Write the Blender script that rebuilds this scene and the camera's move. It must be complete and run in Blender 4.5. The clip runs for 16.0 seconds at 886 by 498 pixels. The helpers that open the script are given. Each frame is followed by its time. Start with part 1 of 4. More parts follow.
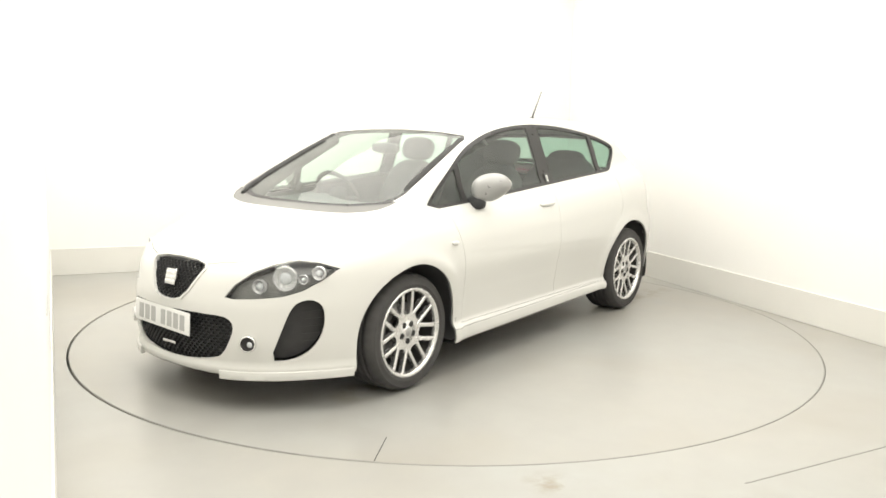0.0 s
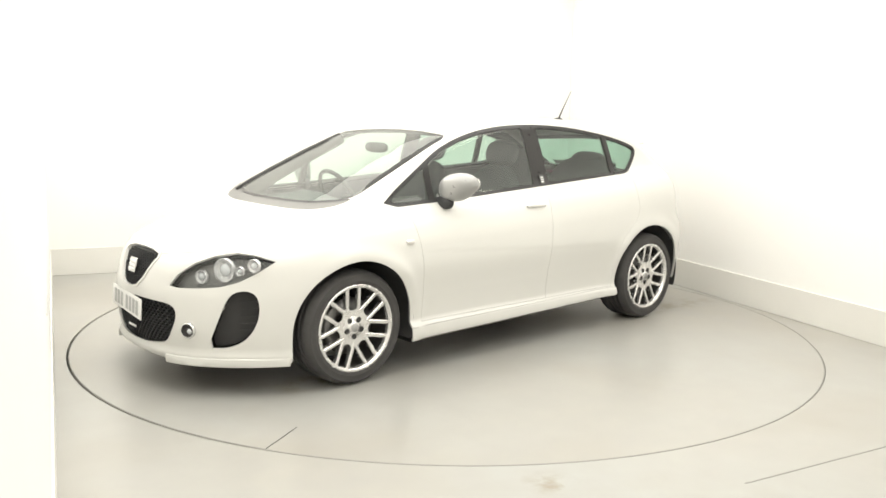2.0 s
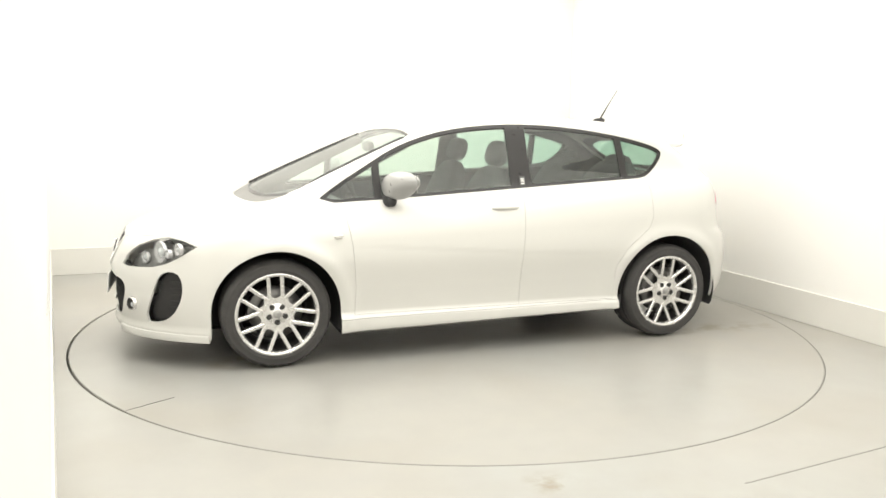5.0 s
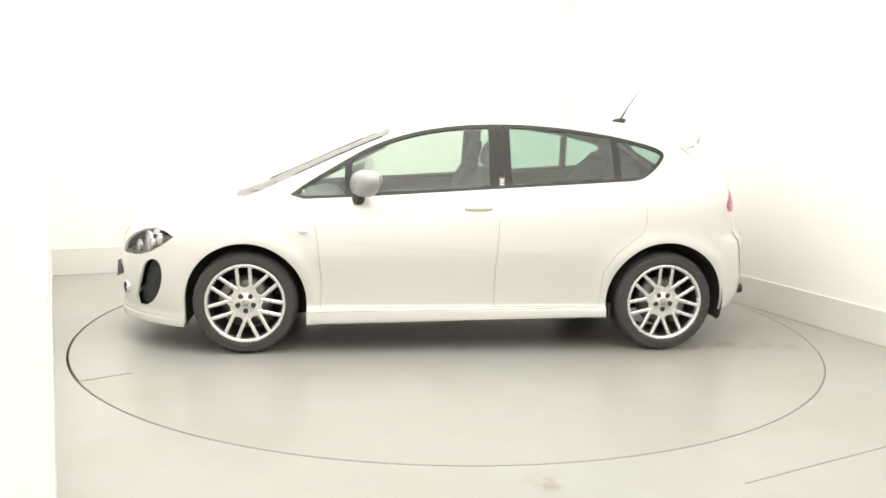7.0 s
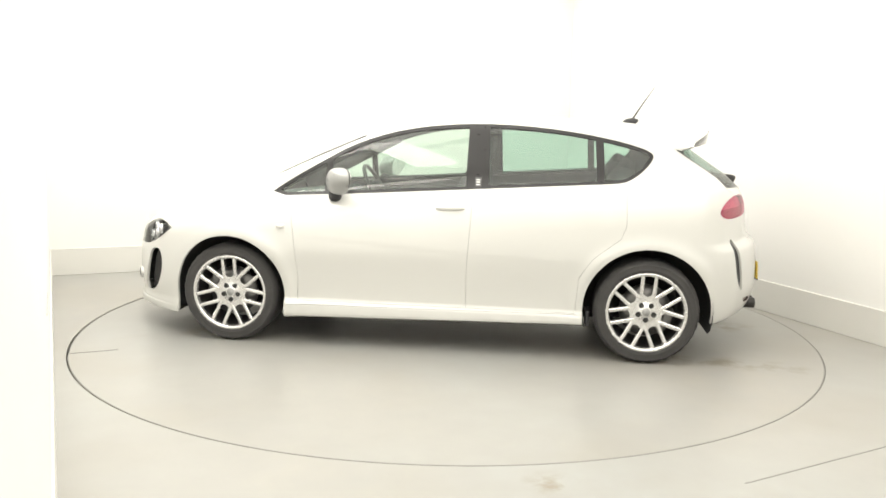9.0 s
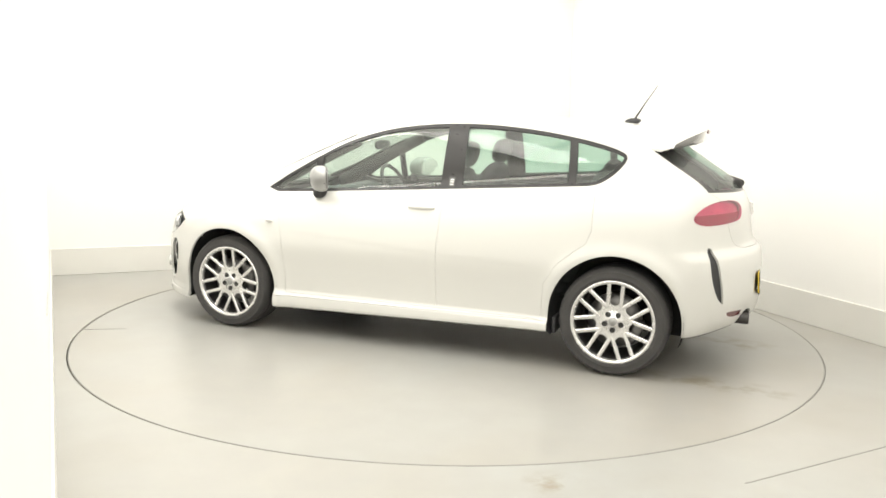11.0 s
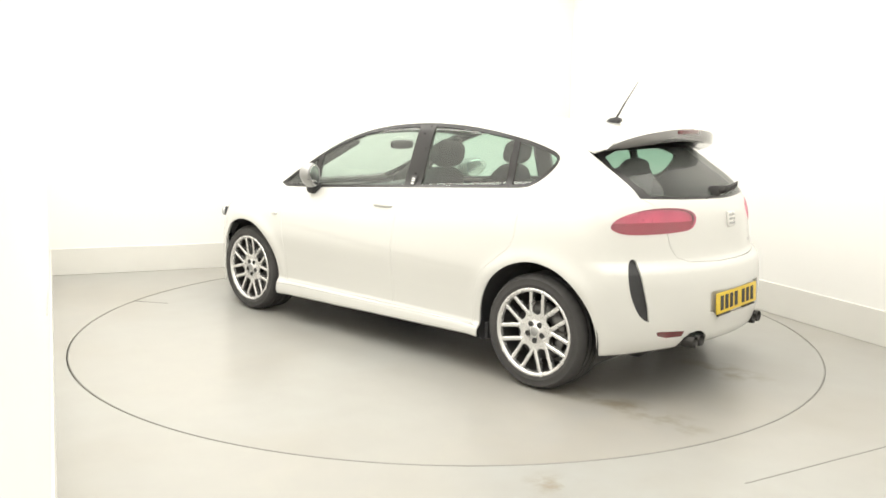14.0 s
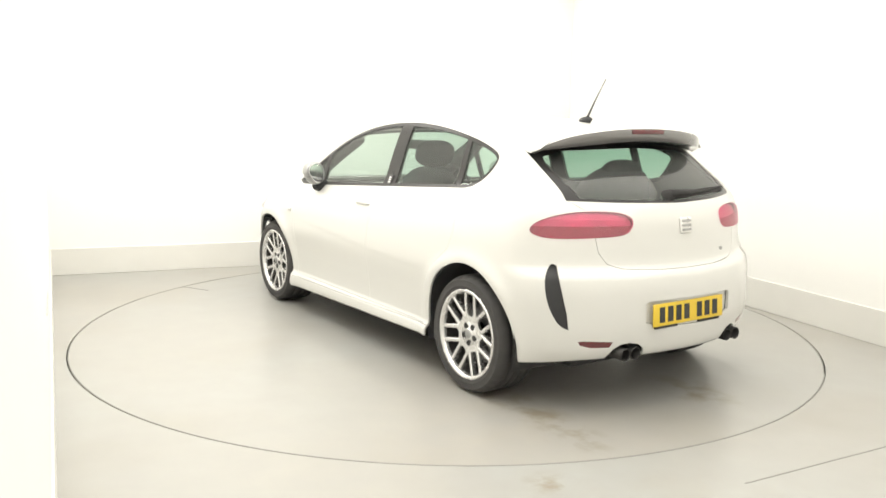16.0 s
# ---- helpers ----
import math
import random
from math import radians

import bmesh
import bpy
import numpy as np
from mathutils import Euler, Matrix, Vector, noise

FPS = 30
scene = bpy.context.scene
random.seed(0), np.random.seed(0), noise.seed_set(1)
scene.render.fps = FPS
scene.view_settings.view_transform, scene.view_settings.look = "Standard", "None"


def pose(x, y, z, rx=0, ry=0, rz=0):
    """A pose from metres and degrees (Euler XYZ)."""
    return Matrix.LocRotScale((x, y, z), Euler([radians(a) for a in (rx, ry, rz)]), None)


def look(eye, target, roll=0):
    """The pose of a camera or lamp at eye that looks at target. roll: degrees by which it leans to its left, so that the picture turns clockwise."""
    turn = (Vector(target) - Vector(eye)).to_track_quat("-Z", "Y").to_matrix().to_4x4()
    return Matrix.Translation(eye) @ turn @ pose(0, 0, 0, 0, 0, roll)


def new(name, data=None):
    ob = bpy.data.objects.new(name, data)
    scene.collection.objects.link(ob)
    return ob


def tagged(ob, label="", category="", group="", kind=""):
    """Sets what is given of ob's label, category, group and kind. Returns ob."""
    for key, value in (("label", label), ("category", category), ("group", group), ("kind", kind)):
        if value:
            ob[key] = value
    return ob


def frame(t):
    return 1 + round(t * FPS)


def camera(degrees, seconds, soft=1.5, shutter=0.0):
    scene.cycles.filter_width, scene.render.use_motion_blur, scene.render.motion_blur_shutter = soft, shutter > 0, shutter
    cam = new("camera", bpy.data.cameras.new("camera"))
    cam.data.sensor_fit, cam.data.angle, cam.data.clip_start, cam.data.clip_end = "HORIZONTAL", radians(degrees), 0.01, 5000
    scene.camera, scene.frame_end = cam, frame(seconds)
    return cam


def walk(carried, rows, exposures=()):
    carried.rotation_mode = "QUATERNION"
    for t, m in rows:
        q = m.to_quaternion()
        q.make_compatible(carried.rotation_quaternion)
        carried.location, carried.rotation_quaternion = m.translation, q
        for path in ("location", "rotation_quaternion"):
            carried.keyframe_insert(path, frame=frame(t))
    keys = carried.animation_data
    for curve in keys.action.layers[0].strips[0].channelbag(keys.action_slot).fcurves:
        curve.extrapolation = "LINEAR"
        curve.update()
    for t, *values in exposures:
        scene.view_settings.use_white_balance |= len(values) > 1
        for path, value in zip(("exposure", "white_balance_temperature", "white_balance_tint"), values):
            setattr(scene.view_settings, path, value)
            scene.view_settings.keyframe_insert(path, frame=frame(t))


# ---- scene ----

# ---------------------------------------------------------------- camera
EYE = (-0.032, -5.686, 1.421)
PITCH = radians(8.94)
cam = camera(56.4, 16.0, soft=1.6)
VIEW = look(EYE, (EYE[0], EYE[1] + math.cos(PITCH), EYE[2] - math.sin(PITCH)), 1.08)
walk(cam, [(0.0, VIEW), (16.0, VIEW)])

# heading of the turntable and of the car on it: seconds, degrees
TURN = [(0.0, 232.8), (0.5, 231.0), (1.0, 228.15), (1.5, 224.8), (2.0, 221.25), (2.5, 217.8), (3.0, 214.3),
        (3.5, 210.8), (4.0, 207.3), (4.6, 203.1), (5.2, 198.9), (5.8, 194.7), (6.5, 189.8), (7.0, 186.3), (7.5, 182.9),
        (8.0, 179.45), (8.5, 176.0), (9.0, 172.6), (9.6, 168.5), (10.2, 164.4), (10.8, 160.25), (11.5, 155.4),
        (12.0, 152.0), (12.5, 148.6), (13.0, 145.15), (13.5, 141.8), (14.0, 138.3), (14.5, 134.85), (15.0, 131.4),
        (15.5, 127.95), (16.0, 124.4)]
CAR_AT = (0.0045, -0.095)   # the car's middle on the turntable

# ---------------------------------------------------------------- light
ROOM_TURN = 22.3            # the booth stands askew to the camera
LEFT, RIGHT, BACK, FRONT, CEIL = -2.50, 2.50, 2.64, -6.4, 3.1
ROOM = pose(0, 0, 0, 0, 0, ROOM_TURN)

world = bpy.data.worlds.new("world")
scene.world = world
world.use_nodes = True
world.node_tree.nodes["Background"].inputs[0].default_value = (1.0, 0.98, 0.94, 1)
world.node_tree.nodes["Background"].inputs[1].default_value = 0.3


def area_lamp(name, x, y, z, sx, sy, watts, rx=0.0):
    d = bpy.data.lights.new(name, "AREA")
    d.shape, d.size, d.size_y, d.energy, d.color = "RECTANGLE", sx, sy, watts, (1.0, 0.97, 0.905)
    ob = new(name, d)
    ob.matrix_world = ROOM @ pose(x, y, z, rx, 0, 0)
    return ob


area_lamp("ceiling_light_near", 0.05, -4.0, CEIL - 0.08, 4.4, 4.0, 225)
area_lamp("ceiling_light_back", 0.0, 0.25, CEIL - 0.08, 4.5, 4.3, 325)
area_lamp("strip_light", -2.05, -0.2, CEIL - 0.12, 0.45, 4.6, 85)
scene.view_settings.exposure = -1.12


# ---------------------------------------------------------------- materials
def mat(name, color, rough=0.5, metal=0.0, vary=0.08, scale=6.0, bump=0.0, bump_scale=60.0, coat=0.0, rough_vary=0.08, ior=1.5):
    m = bpy.data.materials.new(name)
    m.use_nodes = True
    nt = m.node_tree
    b = nt.nodes["Principled BSDF"]
    b.inputs["Metallic"].default_value = metal
    b.inputs["IOR"].default_value = ior
    b.inputs["Coat Weight"].default_value = coat
    b.inputs["Coat Roughness"].default_value = 0.06
    tc = nt.nodes.new("ShaderNodeTexCoord")
    n1 = nt.nodes.new("ShaderNodeTexNoise")
    n1.inputs["Scale"].default_value, n1.inputs["Detail"].default_value = scale, 6
    nt.links.new(tc.outputs["Object"], n1.inputs["Vector"])
    mix = nt.nodes.new("ShaderNodeMix")
    mix.data_type = "RGBA"
    mix.inputs["A"].default_value = (*[c * (1 - vary) for c in color], 1)
    mix.inputs["B"].default_value = (*[min(1, c * (1 + vary)) for c in color], 1)
    nt.links.new(n1.outputs["Fac"], mix.inputs["Factor"])
    nt.links.new(mix.outputs["Result"], b.inputs["Base Color"])
    mr = nt.nodes.new("ShaderNodeMapRange")
    mr.inputs["To Min"].default_value, mr.inputs["To Max"].default_value = max(0.02, rough - rough_vary), min(1, rough + rough_vary)
    n2 = nt.nodes.new("ShaderNodeTexNoise")
    n2.inputs["Scale"].default_value, n2.inputs["Detail"].default_value = scale * 4.3, 4
    nt.links.new(tc.outputs["Object"], n2.inputs["Vector"])
    nt.links.new(n2.outputs["Fac"], mr.inputs["Value"])
    nt.links.new(mr.outputs["Result"], b.inputs["Roughness"])
    if bump > 0:
        n3 = nt.nodes.new("ShaderNodeTexNoise")
        n3.inputs["Scale"].default_value, n3.inputs["Detail"].default_value = bump_scale, 5
        bp = nt.nodes.new("ShaderNodeBump")
        bp.inputs["Strength"].default_value, bp.inputs["Distance"].default_value = bump, 0.004
        nt.links.new(tc.outputs["Object"], n3.inputs["Vector"])
        nt.links.new(n3.outputs["Fac"], bp.inputs["Height"])
        nt.links.new(bp.outputs["Normal"], b.inputs["Normal"])
    return m


def floor_mat(name, spots):
    """Pale floor paint, patchy from grey to beige, with dull brown tyre and water stains."""
    m = mat(name, (0.5, 0.5, 0.5), 0.29, rough_vary=0.0, scale=2.2)
    nt = m.node_tree
    b = nt.nodes["Principled BSDF"]
    tc = nt.nodes.new("ShaderNodeTexCoord")

    def noise(scale, detail, lo, hi):
        n, r = nt.nodes.new("ShaderNodeTexNoise"), nt.nodes.new("ShaderNodeMapRange")
        n.inputs["Scale"].default_value, n.inputs["Detail"].default_value = scale, detail
        r.inputs["From Min"].default_value, r.inputs["From Max"].default_value = lo, hi
        nt.links.new(tc.outputs["Object"], n.inputs["Vector"])
        nt.links.new(n.outputs["Fac"], r.inputs["Value"])
        return r.outputs["Result"]

    def blend(fac, a, c):
        x = nt.nodes.new("ShaderNodeMix")
        x.data_type = "RGBA"
        nt.links.new(fac, x.inputs["Factor"])
        for key, v in (("A", a), ("B", c)):
            if isinstance(v, tuple):
                x.inputs[key].default_value = (*v, 1)
            else:
                nt.links.new(v, x.inputs[key])
        return x.outputs["Result"]
    base = blend(noise(0.45, 3, 0.35, 0.65), (0.385, 0.391, 0.372), (0.387, 0.370, 0.333))
    mottled = blend(noise(5.0, 7, 0.3, 0.8), base, (0.362, 0.354, 0.332))
    color = blend(noise(1.1, 3, 0.5, 0.85), mottled, (0.345, 0.325, 0.285))
    ragged = noise(7.0, 9, 0.44, 0.62)
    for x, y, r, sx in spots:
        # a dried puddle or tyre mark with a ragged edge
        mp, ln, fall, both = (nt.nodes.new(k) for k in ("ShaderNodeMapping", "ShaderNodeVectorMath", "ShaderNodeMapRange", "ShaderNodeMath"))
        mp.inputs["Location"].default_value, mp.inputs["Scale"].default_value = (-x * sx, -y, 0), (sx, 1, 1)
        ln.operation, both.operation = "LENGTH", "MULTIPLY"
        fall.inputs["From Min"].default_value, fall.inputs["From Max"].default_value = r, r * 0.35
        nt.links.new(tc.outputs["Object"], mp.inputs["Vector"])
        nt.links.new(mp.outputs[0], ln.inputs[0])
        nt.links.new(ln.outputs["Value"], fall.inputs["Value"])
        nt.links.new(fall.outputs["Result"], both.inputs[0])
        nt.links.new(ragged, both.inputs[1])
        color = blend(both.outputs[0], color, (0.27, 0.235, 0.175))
    nt.links.new(color, b.inputs["Base Color"])
    return m


def glass_mat(name, tint, gloss_rough=0.02, veil=0.0):
    """Thin sheet glass: what lies behind shows through, tinted, with the sheet's own reflection over it."""
    m = bpy.data.materials.new(name)
    m.use_nodes = True
    nt = m.node_tree
    nt.nodes.remove(nt.nodes["Principled BSDF"])
    out = nt.nodes["Material Output"]
    tr, gl, fr, mx = (nt.nodes.new(k) for k in ("ShaderNodeBsdfTransparent", "ShaderNodeBsdfGlossy", "ShaderNodeLayerWeight", "ShaderNodeMixShader"))
    tr.inputs["Color"].default_value = (*tint, 1)
    gl.inputs["Roughness"].default_value = gloss_rough
    power, gain = nt.nodes.new("ShaderNodeMath"), nt.nodes.new("ShaderNodeMapRange")
    power.operation, power.inputs[1].default_value = "POWER", 5.0
    gain.inputs["To Min"].default_value, gain.inputs["To Max"].default_value = 0.055, 0.60
    nt.links.new(fr.outputs["Facing"], power.inputs[0])
    nt.links.new(power.outputs[0], gain.inputs["Value"])
    nt.links.new(gain.outputs["Result"], mx.inputs[0])
    nt.links.new(tr.outputs[0], mx.inputs[1])
    nt.links.new(gl.outputs[0], mx.inputs[2])
    if veil:
        # uneven pale veil mixed in, standing for glare and reflected haze on the glass
        haze, over, n, r = (nt.nodes.new(k) for k in ("ShaderNodeBsdfDiffuse", "ShaderNodeMixShader", "ShaderNodeTexNoise", "ShaderNodeMapRange"))
        haze.inputs["Color"].default_value = (0.80, 0.81, 0.78, 1)
        n.inputs["Scale"].default_value, n.inputs["Detail"].default_value = 3.0, 6
        r.inputs["To Min"].default_value, r.inputs["To Max"].default_value = veil * 0.6, veil * 1.4
        nt.links.new(n.outputs["Fac"], r.inputs["Value"])
        nt.links.new(r.outputs["Result"], over.inputs[0])
        nt.links.new(mx.outputs[0], over.inputs[1])
        nt.links.new(haze.outputs[0], over.inputs[2])
        mx = over
    nt.links.new(mx.outputs[0], out.inputs["Surface"])
    return m


M_WALL = mat("white_wall_paint", (0.88, 0.875, 0.85), 0.7, vary=0.02, scale=1.5, bump=0.05)
M_SKIRT = mat("white_skirting", (0.74, 0.73, 0.69), 0.5, vary=0.05, scale=3)
M_FLOOR = floor_mat("pale_floor_paint", [(-0.597, -2.548, 0.13, 1.0)])
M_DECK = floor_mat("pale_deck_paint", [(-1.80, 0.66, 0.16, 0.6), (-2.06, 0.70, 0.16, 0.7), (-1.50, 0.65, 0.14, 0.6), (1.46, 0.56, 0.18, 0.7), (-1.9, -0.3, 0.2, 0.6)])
M_EDGE = mat("dull_edge_metal", (0.31, 0.305, 0.285), 0.5, metal=0.4, vary=0.15)
M_PIT = mat("dark_gap", (0.03, 0.03, 0.03), 0.8)
M_PAINT = mat("white_car_paint", (0.672, 0.668, 0.64), 0.28, vary=0.008, scale=2, coat=0.7, rough_vary=0.0)
M_BLACK = mat("black_trim", (0.026, 0.025, 0.025), 0.3, vary=0.1, ior=1.42)
M_PLASTIC = mat("black_plastic", (0.032, 0.032, 0.034), 0.6, vary=0.15, bump=0.1, bump_scale=200)
M_LINER = mat("wheel_arch_liner", (0.036, 0.035, 0.035), 0.85, vary=0.2, bump=0.2)
M_HEADLINER = mat("grey_headliner", (0.50, 0.49, 0.46), 0.9, vary=0.05, scale=40)
M_INNER = mat("dark_cabin_trim", (0.10, 0.10, 0.105), 0.7, vary=0.15, bump=0.1, bump_scale=150)
M_FABRIC = mat("dark_seat_fabric", (0.06, 0.06, 0.065), 0.9, vary=0.2, scale=25, bump=0.05, bump_scale=40)
M_RUBBER = mat("tyre_rubber", (0.052, 0.050, 0.049), 0.75, vary=0.2, scale=12, bump=0.1, bump_scale=120)
M_ALLOY = mat("silver_alloy", (0.75, 0.745, 0.74), 0.27, metal=0.85, vary=0.03, scale=6, rough_vary=0.02)
M_DISC = mat("brake_steel", (0.22, 0.215, 0.21), 0.4, metal=0.9, vary=0.1, scale=30)
M_CHROME = mat("chrome", (0.75, 0.75, 0.75), 0.12, metal=1.0, vary=0.03)
M_SILVER = mat("satin_silver_paint", (0.37, 0.37, 0.365), 0.3, metal=0.4, vary=0.03)
M_GLASS = glass_mat("tinted_glass", (0.77, 0.88, 0.81), 0.02, 0.07)
M_GLASS_REAR = glass_mat("rear_side_glass", (0.60, 0.77, 0.69), 0.02, 0.05)
M_SCREEN = glass_mat("windscreen_glass", (0.76, 0.85, 0.80), 0.02, 0.13)
M_COWL = mat("pale_grey_plastic", (0.19, 0.187, 0.18), 0.6, vary=0.06)
# barrel colour darkened to stand for the shade behind the spokes
M_BARREL = mat("shade_dark_barrel", (0.06, 0.058, 0.055), 0.5, metal=0.5, vary=0.1)
M_GLASS_DARK = glass_mat("rear_glass", (0.47, 0.64, 0.56), 0.02, 0.07)
M_LENS = glass_mat("clear_lens", (0.93, 0.94, 0.94))
M_LAMPBOWL = mat("smoked_lamp_bowl", (0.19, 0.188, 0.185), 0.33, metal=0.4, vary=0.25, scale=14)
M_LAMPSILVER = mat("silvered_reflector", (0.60, 0.60, 0.61), 0.25, metal=0.5, vary=0.15, scale=20)
M_REDLENS = glass_mat("red_lens", (0.90, 0.23, 0.42), 0.03, 0.10)
M_REDBOWL = mat("silvered_lamp_bowl", (0.72, 0.66, 0.68), 0.3, metal=0.4, vary=0.2, scale=12)
M_RED_DARK = mat("dark_red_lamp_plastic", (0.12, 0.013, 0.018), 0.15, vary=0.12, scale=20, coat=0.8)
M_LENSBALL = mat("projector_lens", (0.62, 0.64, 0.66), 0.08, vary=0.05, coat=1.0)
M_WHITE = mat("white_plate", (0.82, 0.82, 0.80), 0.45, vary=0.02)
M_YELLOW = mat("yellow_plate", (0.78, 0.55, 0.05), 0.45, vary=0.03)
M_DARKBAR = mat("black_character", (0.03, 0.03, 0.03), 0.5)
M_PALEBAR = mat("grey_character", (0.45, 0.45, 0.44), 0.5)


# ---------------------------------------------------------------- helpers
def mesh_object(name, bm, material, smooth=0.0):
    me = bpy.data.meshes.new(name)
    if smooth:
        for f in bm.faces:
            f.smooth = True
        for e in bm.edges:
            if len(e.link_faces) == 2 and e.calc_face_angle(0) > smooth:
                e.smooth = False
    bm.to_mesh(me)
    bm.free()
    me.materials.append(material)
    return new(name, me)


def part(name, bm, material, parent, label="", smooth=0.6):
    ob = mesh_object(name, bm, material, smooth)
    ob.parent = parent
    return tagged(ob, label)


def add_box(bm, x0, x1, y0, y1, z0, z1, bevel=0.0, m=None):
    r = bmesh.ops.create_cube(bm, size=1.0)
    vs = r["verts"]
    for v in vs:
        v.co = Vector(((x0 + x1) / 2 + v.co.x * (x1 - x0), (y0 + y1) / 2 + v.co.y * (y1 - y0), (z0 + z1) / 2 + v.co.z * (z1 - z0)))
    if bevel:
        es = {e for v in vs for e in v.link_edges}
        r2 = bmesh.ops.bevel(bm, geom=list(es), offset=bevel, segments=3, affect="EDGES", profile=0.5)
        vs = list({v for f in r2["faces"] for v in f.verts} | {v for v in vs if v.is_valid})
    if m:
        for v in vs:
            v.co = m @ v.co
    return vs


def box(x0, x1, y0, y1, z0, z1, bevel=0.0, m=None):
    bm = bmesh.new()
    add_box(bm, x0, x1, y0, y1, z0, z1, bevel, m)
    return bm


def lathe(profile, n=64, m=None, bm=None):
    """Turn a profile of (radius, height) about z."""
    bm = bm or bmesh.new()
    rings = []
    for r, h in profile:
        rings.append([bm.verts.new((r * math.cos(2 * math.pi * k / n), r * math.sin(2 * math.pi * k / n), h)) for k in range(n)])
    for a, b in zip(rings, rings[1:]):
        for k in range(n):
            bm.faces.new((a[k], a[(k + 1) % n], b[(k + 1) % n], b[k]))
    if m:
        for ring in rings:
            for v in ring:
                v.co = m @ v.co
    return bm


def tube(points, radius, n=10, bm=None):
    """A round rod along points; radius: one number or one for each point."""
    bm = bm or bmesh.new()
    pts = [Vector(p) for p in points]
    rs = radius if isinstance(radius, (list, tuple)) else [radius] * len(pts)
    rings = []
    for i, p in enumerate(pts):
        d = (pts[min(i + 1, len(pts) - 1)] - pts[max(i - 1, 0)]).normalized()
        u = d.orthogonal().normalized() if i == 0 else (u - d * u.dot(d)).normalized()
        w = d.cross(u)
        rings.append([bm.verts.new(p + rs[i] * (math.cos(2 * math.pi * k / n) * u + math.sin(2 * math.pi * k / n) * w)) for k in range(n)])
    for a, b in zip(rings, rings[1:]):
        for k in range(n):
            bm.faces.new((a[k], a[(k + 1) % n], b[(k + 1) % n], b[k]))
    bm.faces.new(rings[0][::-1])
    bm.faces.new(rings[-1])
    return bm


def blob(cx, cy, cz, sx, sy, sz, p=2.6, n=20, shear=None):
    """A rounded box-like body (superellipsoid)."""
    bm = bmesh.new()
    bmesh.ops.create_uvsphere(bm, u_segments=n * 2, v_segments=n, radius=1.0)
    for v in bm.verts:
        c = v.co.normalized()
        k = (abs(c.x) ** p + abs(c.y) ** p + abs(c.z) ** p) ** (-1 / p)
        q = c * k
        v.co = Vector((cx + q.x * sx, cy + q.y * sy, cz + q.z * sz))
        if shear:
            v.co += Vector(shear(q))
    return bm


# ---------------------------------------------------------------- the booth
R_TABLE = 2.4445


def room_box(name, x0, x1, y0, y1, z0, z1, material, label, bevel=0.0):
    ob = mesh_object(name, box(x0, x1, y0, y1, z0, z1, bevel), material)
    ob.matrix_world = ROOM
    return tagged(ob, label, "wall" if "wall" in name else name, kind="structure")


def build_floor():
    bm = bmesh.new()
    n = 256
    off = ROOM.to_3x3().inverted() @ Vector((-0.0025, 0.0, 0.0))   # opening shifted so the gap line looks thinner on the camera's right
    inner = [bm.verts.new((R_TABLE * math.cos(2 * math.pi * k / n) + off.x, R_TABLE * math.sin(2 * math.pi * k / n) + off.y, 0)) for k in range(n)]
    low = [bm.verts.new((v.co.x, v.co.y, -0.05)) for v in inner]
    outer = []
    for v in inner:
        d = v.co.xy.normalized()
        k = min((RIGHT + 0.1 if d.x > 0 else LEFT - 0.22) / d.x if abs(d.x) > 1e-6 else 1e9,
                (BACK + 0.1 if d.y > 0 else FRONT - 0.1) / d.y if abs(d.y) > 1e-6 else 1e9)
        outer.append(bm.verts.new((d.x * k, d.y * k, 0)))
    for k in range(n):
        j = (k + 1) % n
        bm.faces.new((inner[k], outer[k], outer[j], inner[j]))
        bm.faces.new((low[k], inner[k], inner[j], low[j]))
    bmesh.ops.recalc_face_normals(bm, faces=bm.faces)
    for f in bm.faces:
        if f.calc_center_median().z > -0.01 and f.normal.z < 0:
            f.normal_flip()
    ob = mesh_object("floor", bm, M_FLOOR)
    ob.matrix_world = ROOM
    tagged(ob, "pale grey painted studio floor around the turntable", "floor", kind="structure")
    pit = mesh_object("turntable_pit", lathe([(0.01, -0.06), (R_TABLE + 0.05, -0.06), (R_TABLE + 0.05, -0.05)], 64), M_PIT)
    tagged(pit, "dark recess under the turntable", "floor", kind="structure")


def build_turntable():
    thing = tagged(new("turntable"), "pale grey painted round turntable flush with the floor", "turntable")
    r = R_TABLE - 0.0055
    bm = lathe([(0.001, 0.0), (r * 0.5, 0.0), (r - 0.004, 0.0), (r, -0.004), (r, -0.045), (0.001, -0.045)], 256)
    bmesh.ops.recalc_face_normals(bm, faces=bm.faces)

    def shortened(bm):
        # the half before the seam is cut short to fit the gap line in view
        for v in bm.verts:
            a = math.degrees(math.atan2(v.co.y, v.co.x))
            if v.co.xy.length > r - 0.02 and -150 < a < 30:
                v.co.xy *= (v.co.xy.length - 0.005) / v.co.xy.length
        return bm
    part("deck", shortened(bm), M_DECK, thing, smooth=0.3)
    part("rim_band", shortened(lathe([(r - 0.007, -0.02), (r - 0.007, 0.0012), (r - 0.001, 0.0008), (r + 0.001, -0.02)], 256)), M_EDGE, thing, "dull metal edging of the deck", 0.3)
    seam = Matrix.Rotation(radians(30), 4, "Z")
    part("deck_seam", box(2.16, r - 0.013, -0.002, 0.002, -0.01, 0.0012, 0.0, seam), M_PIT, thing, "dark radial joint in the deck")
    return thing


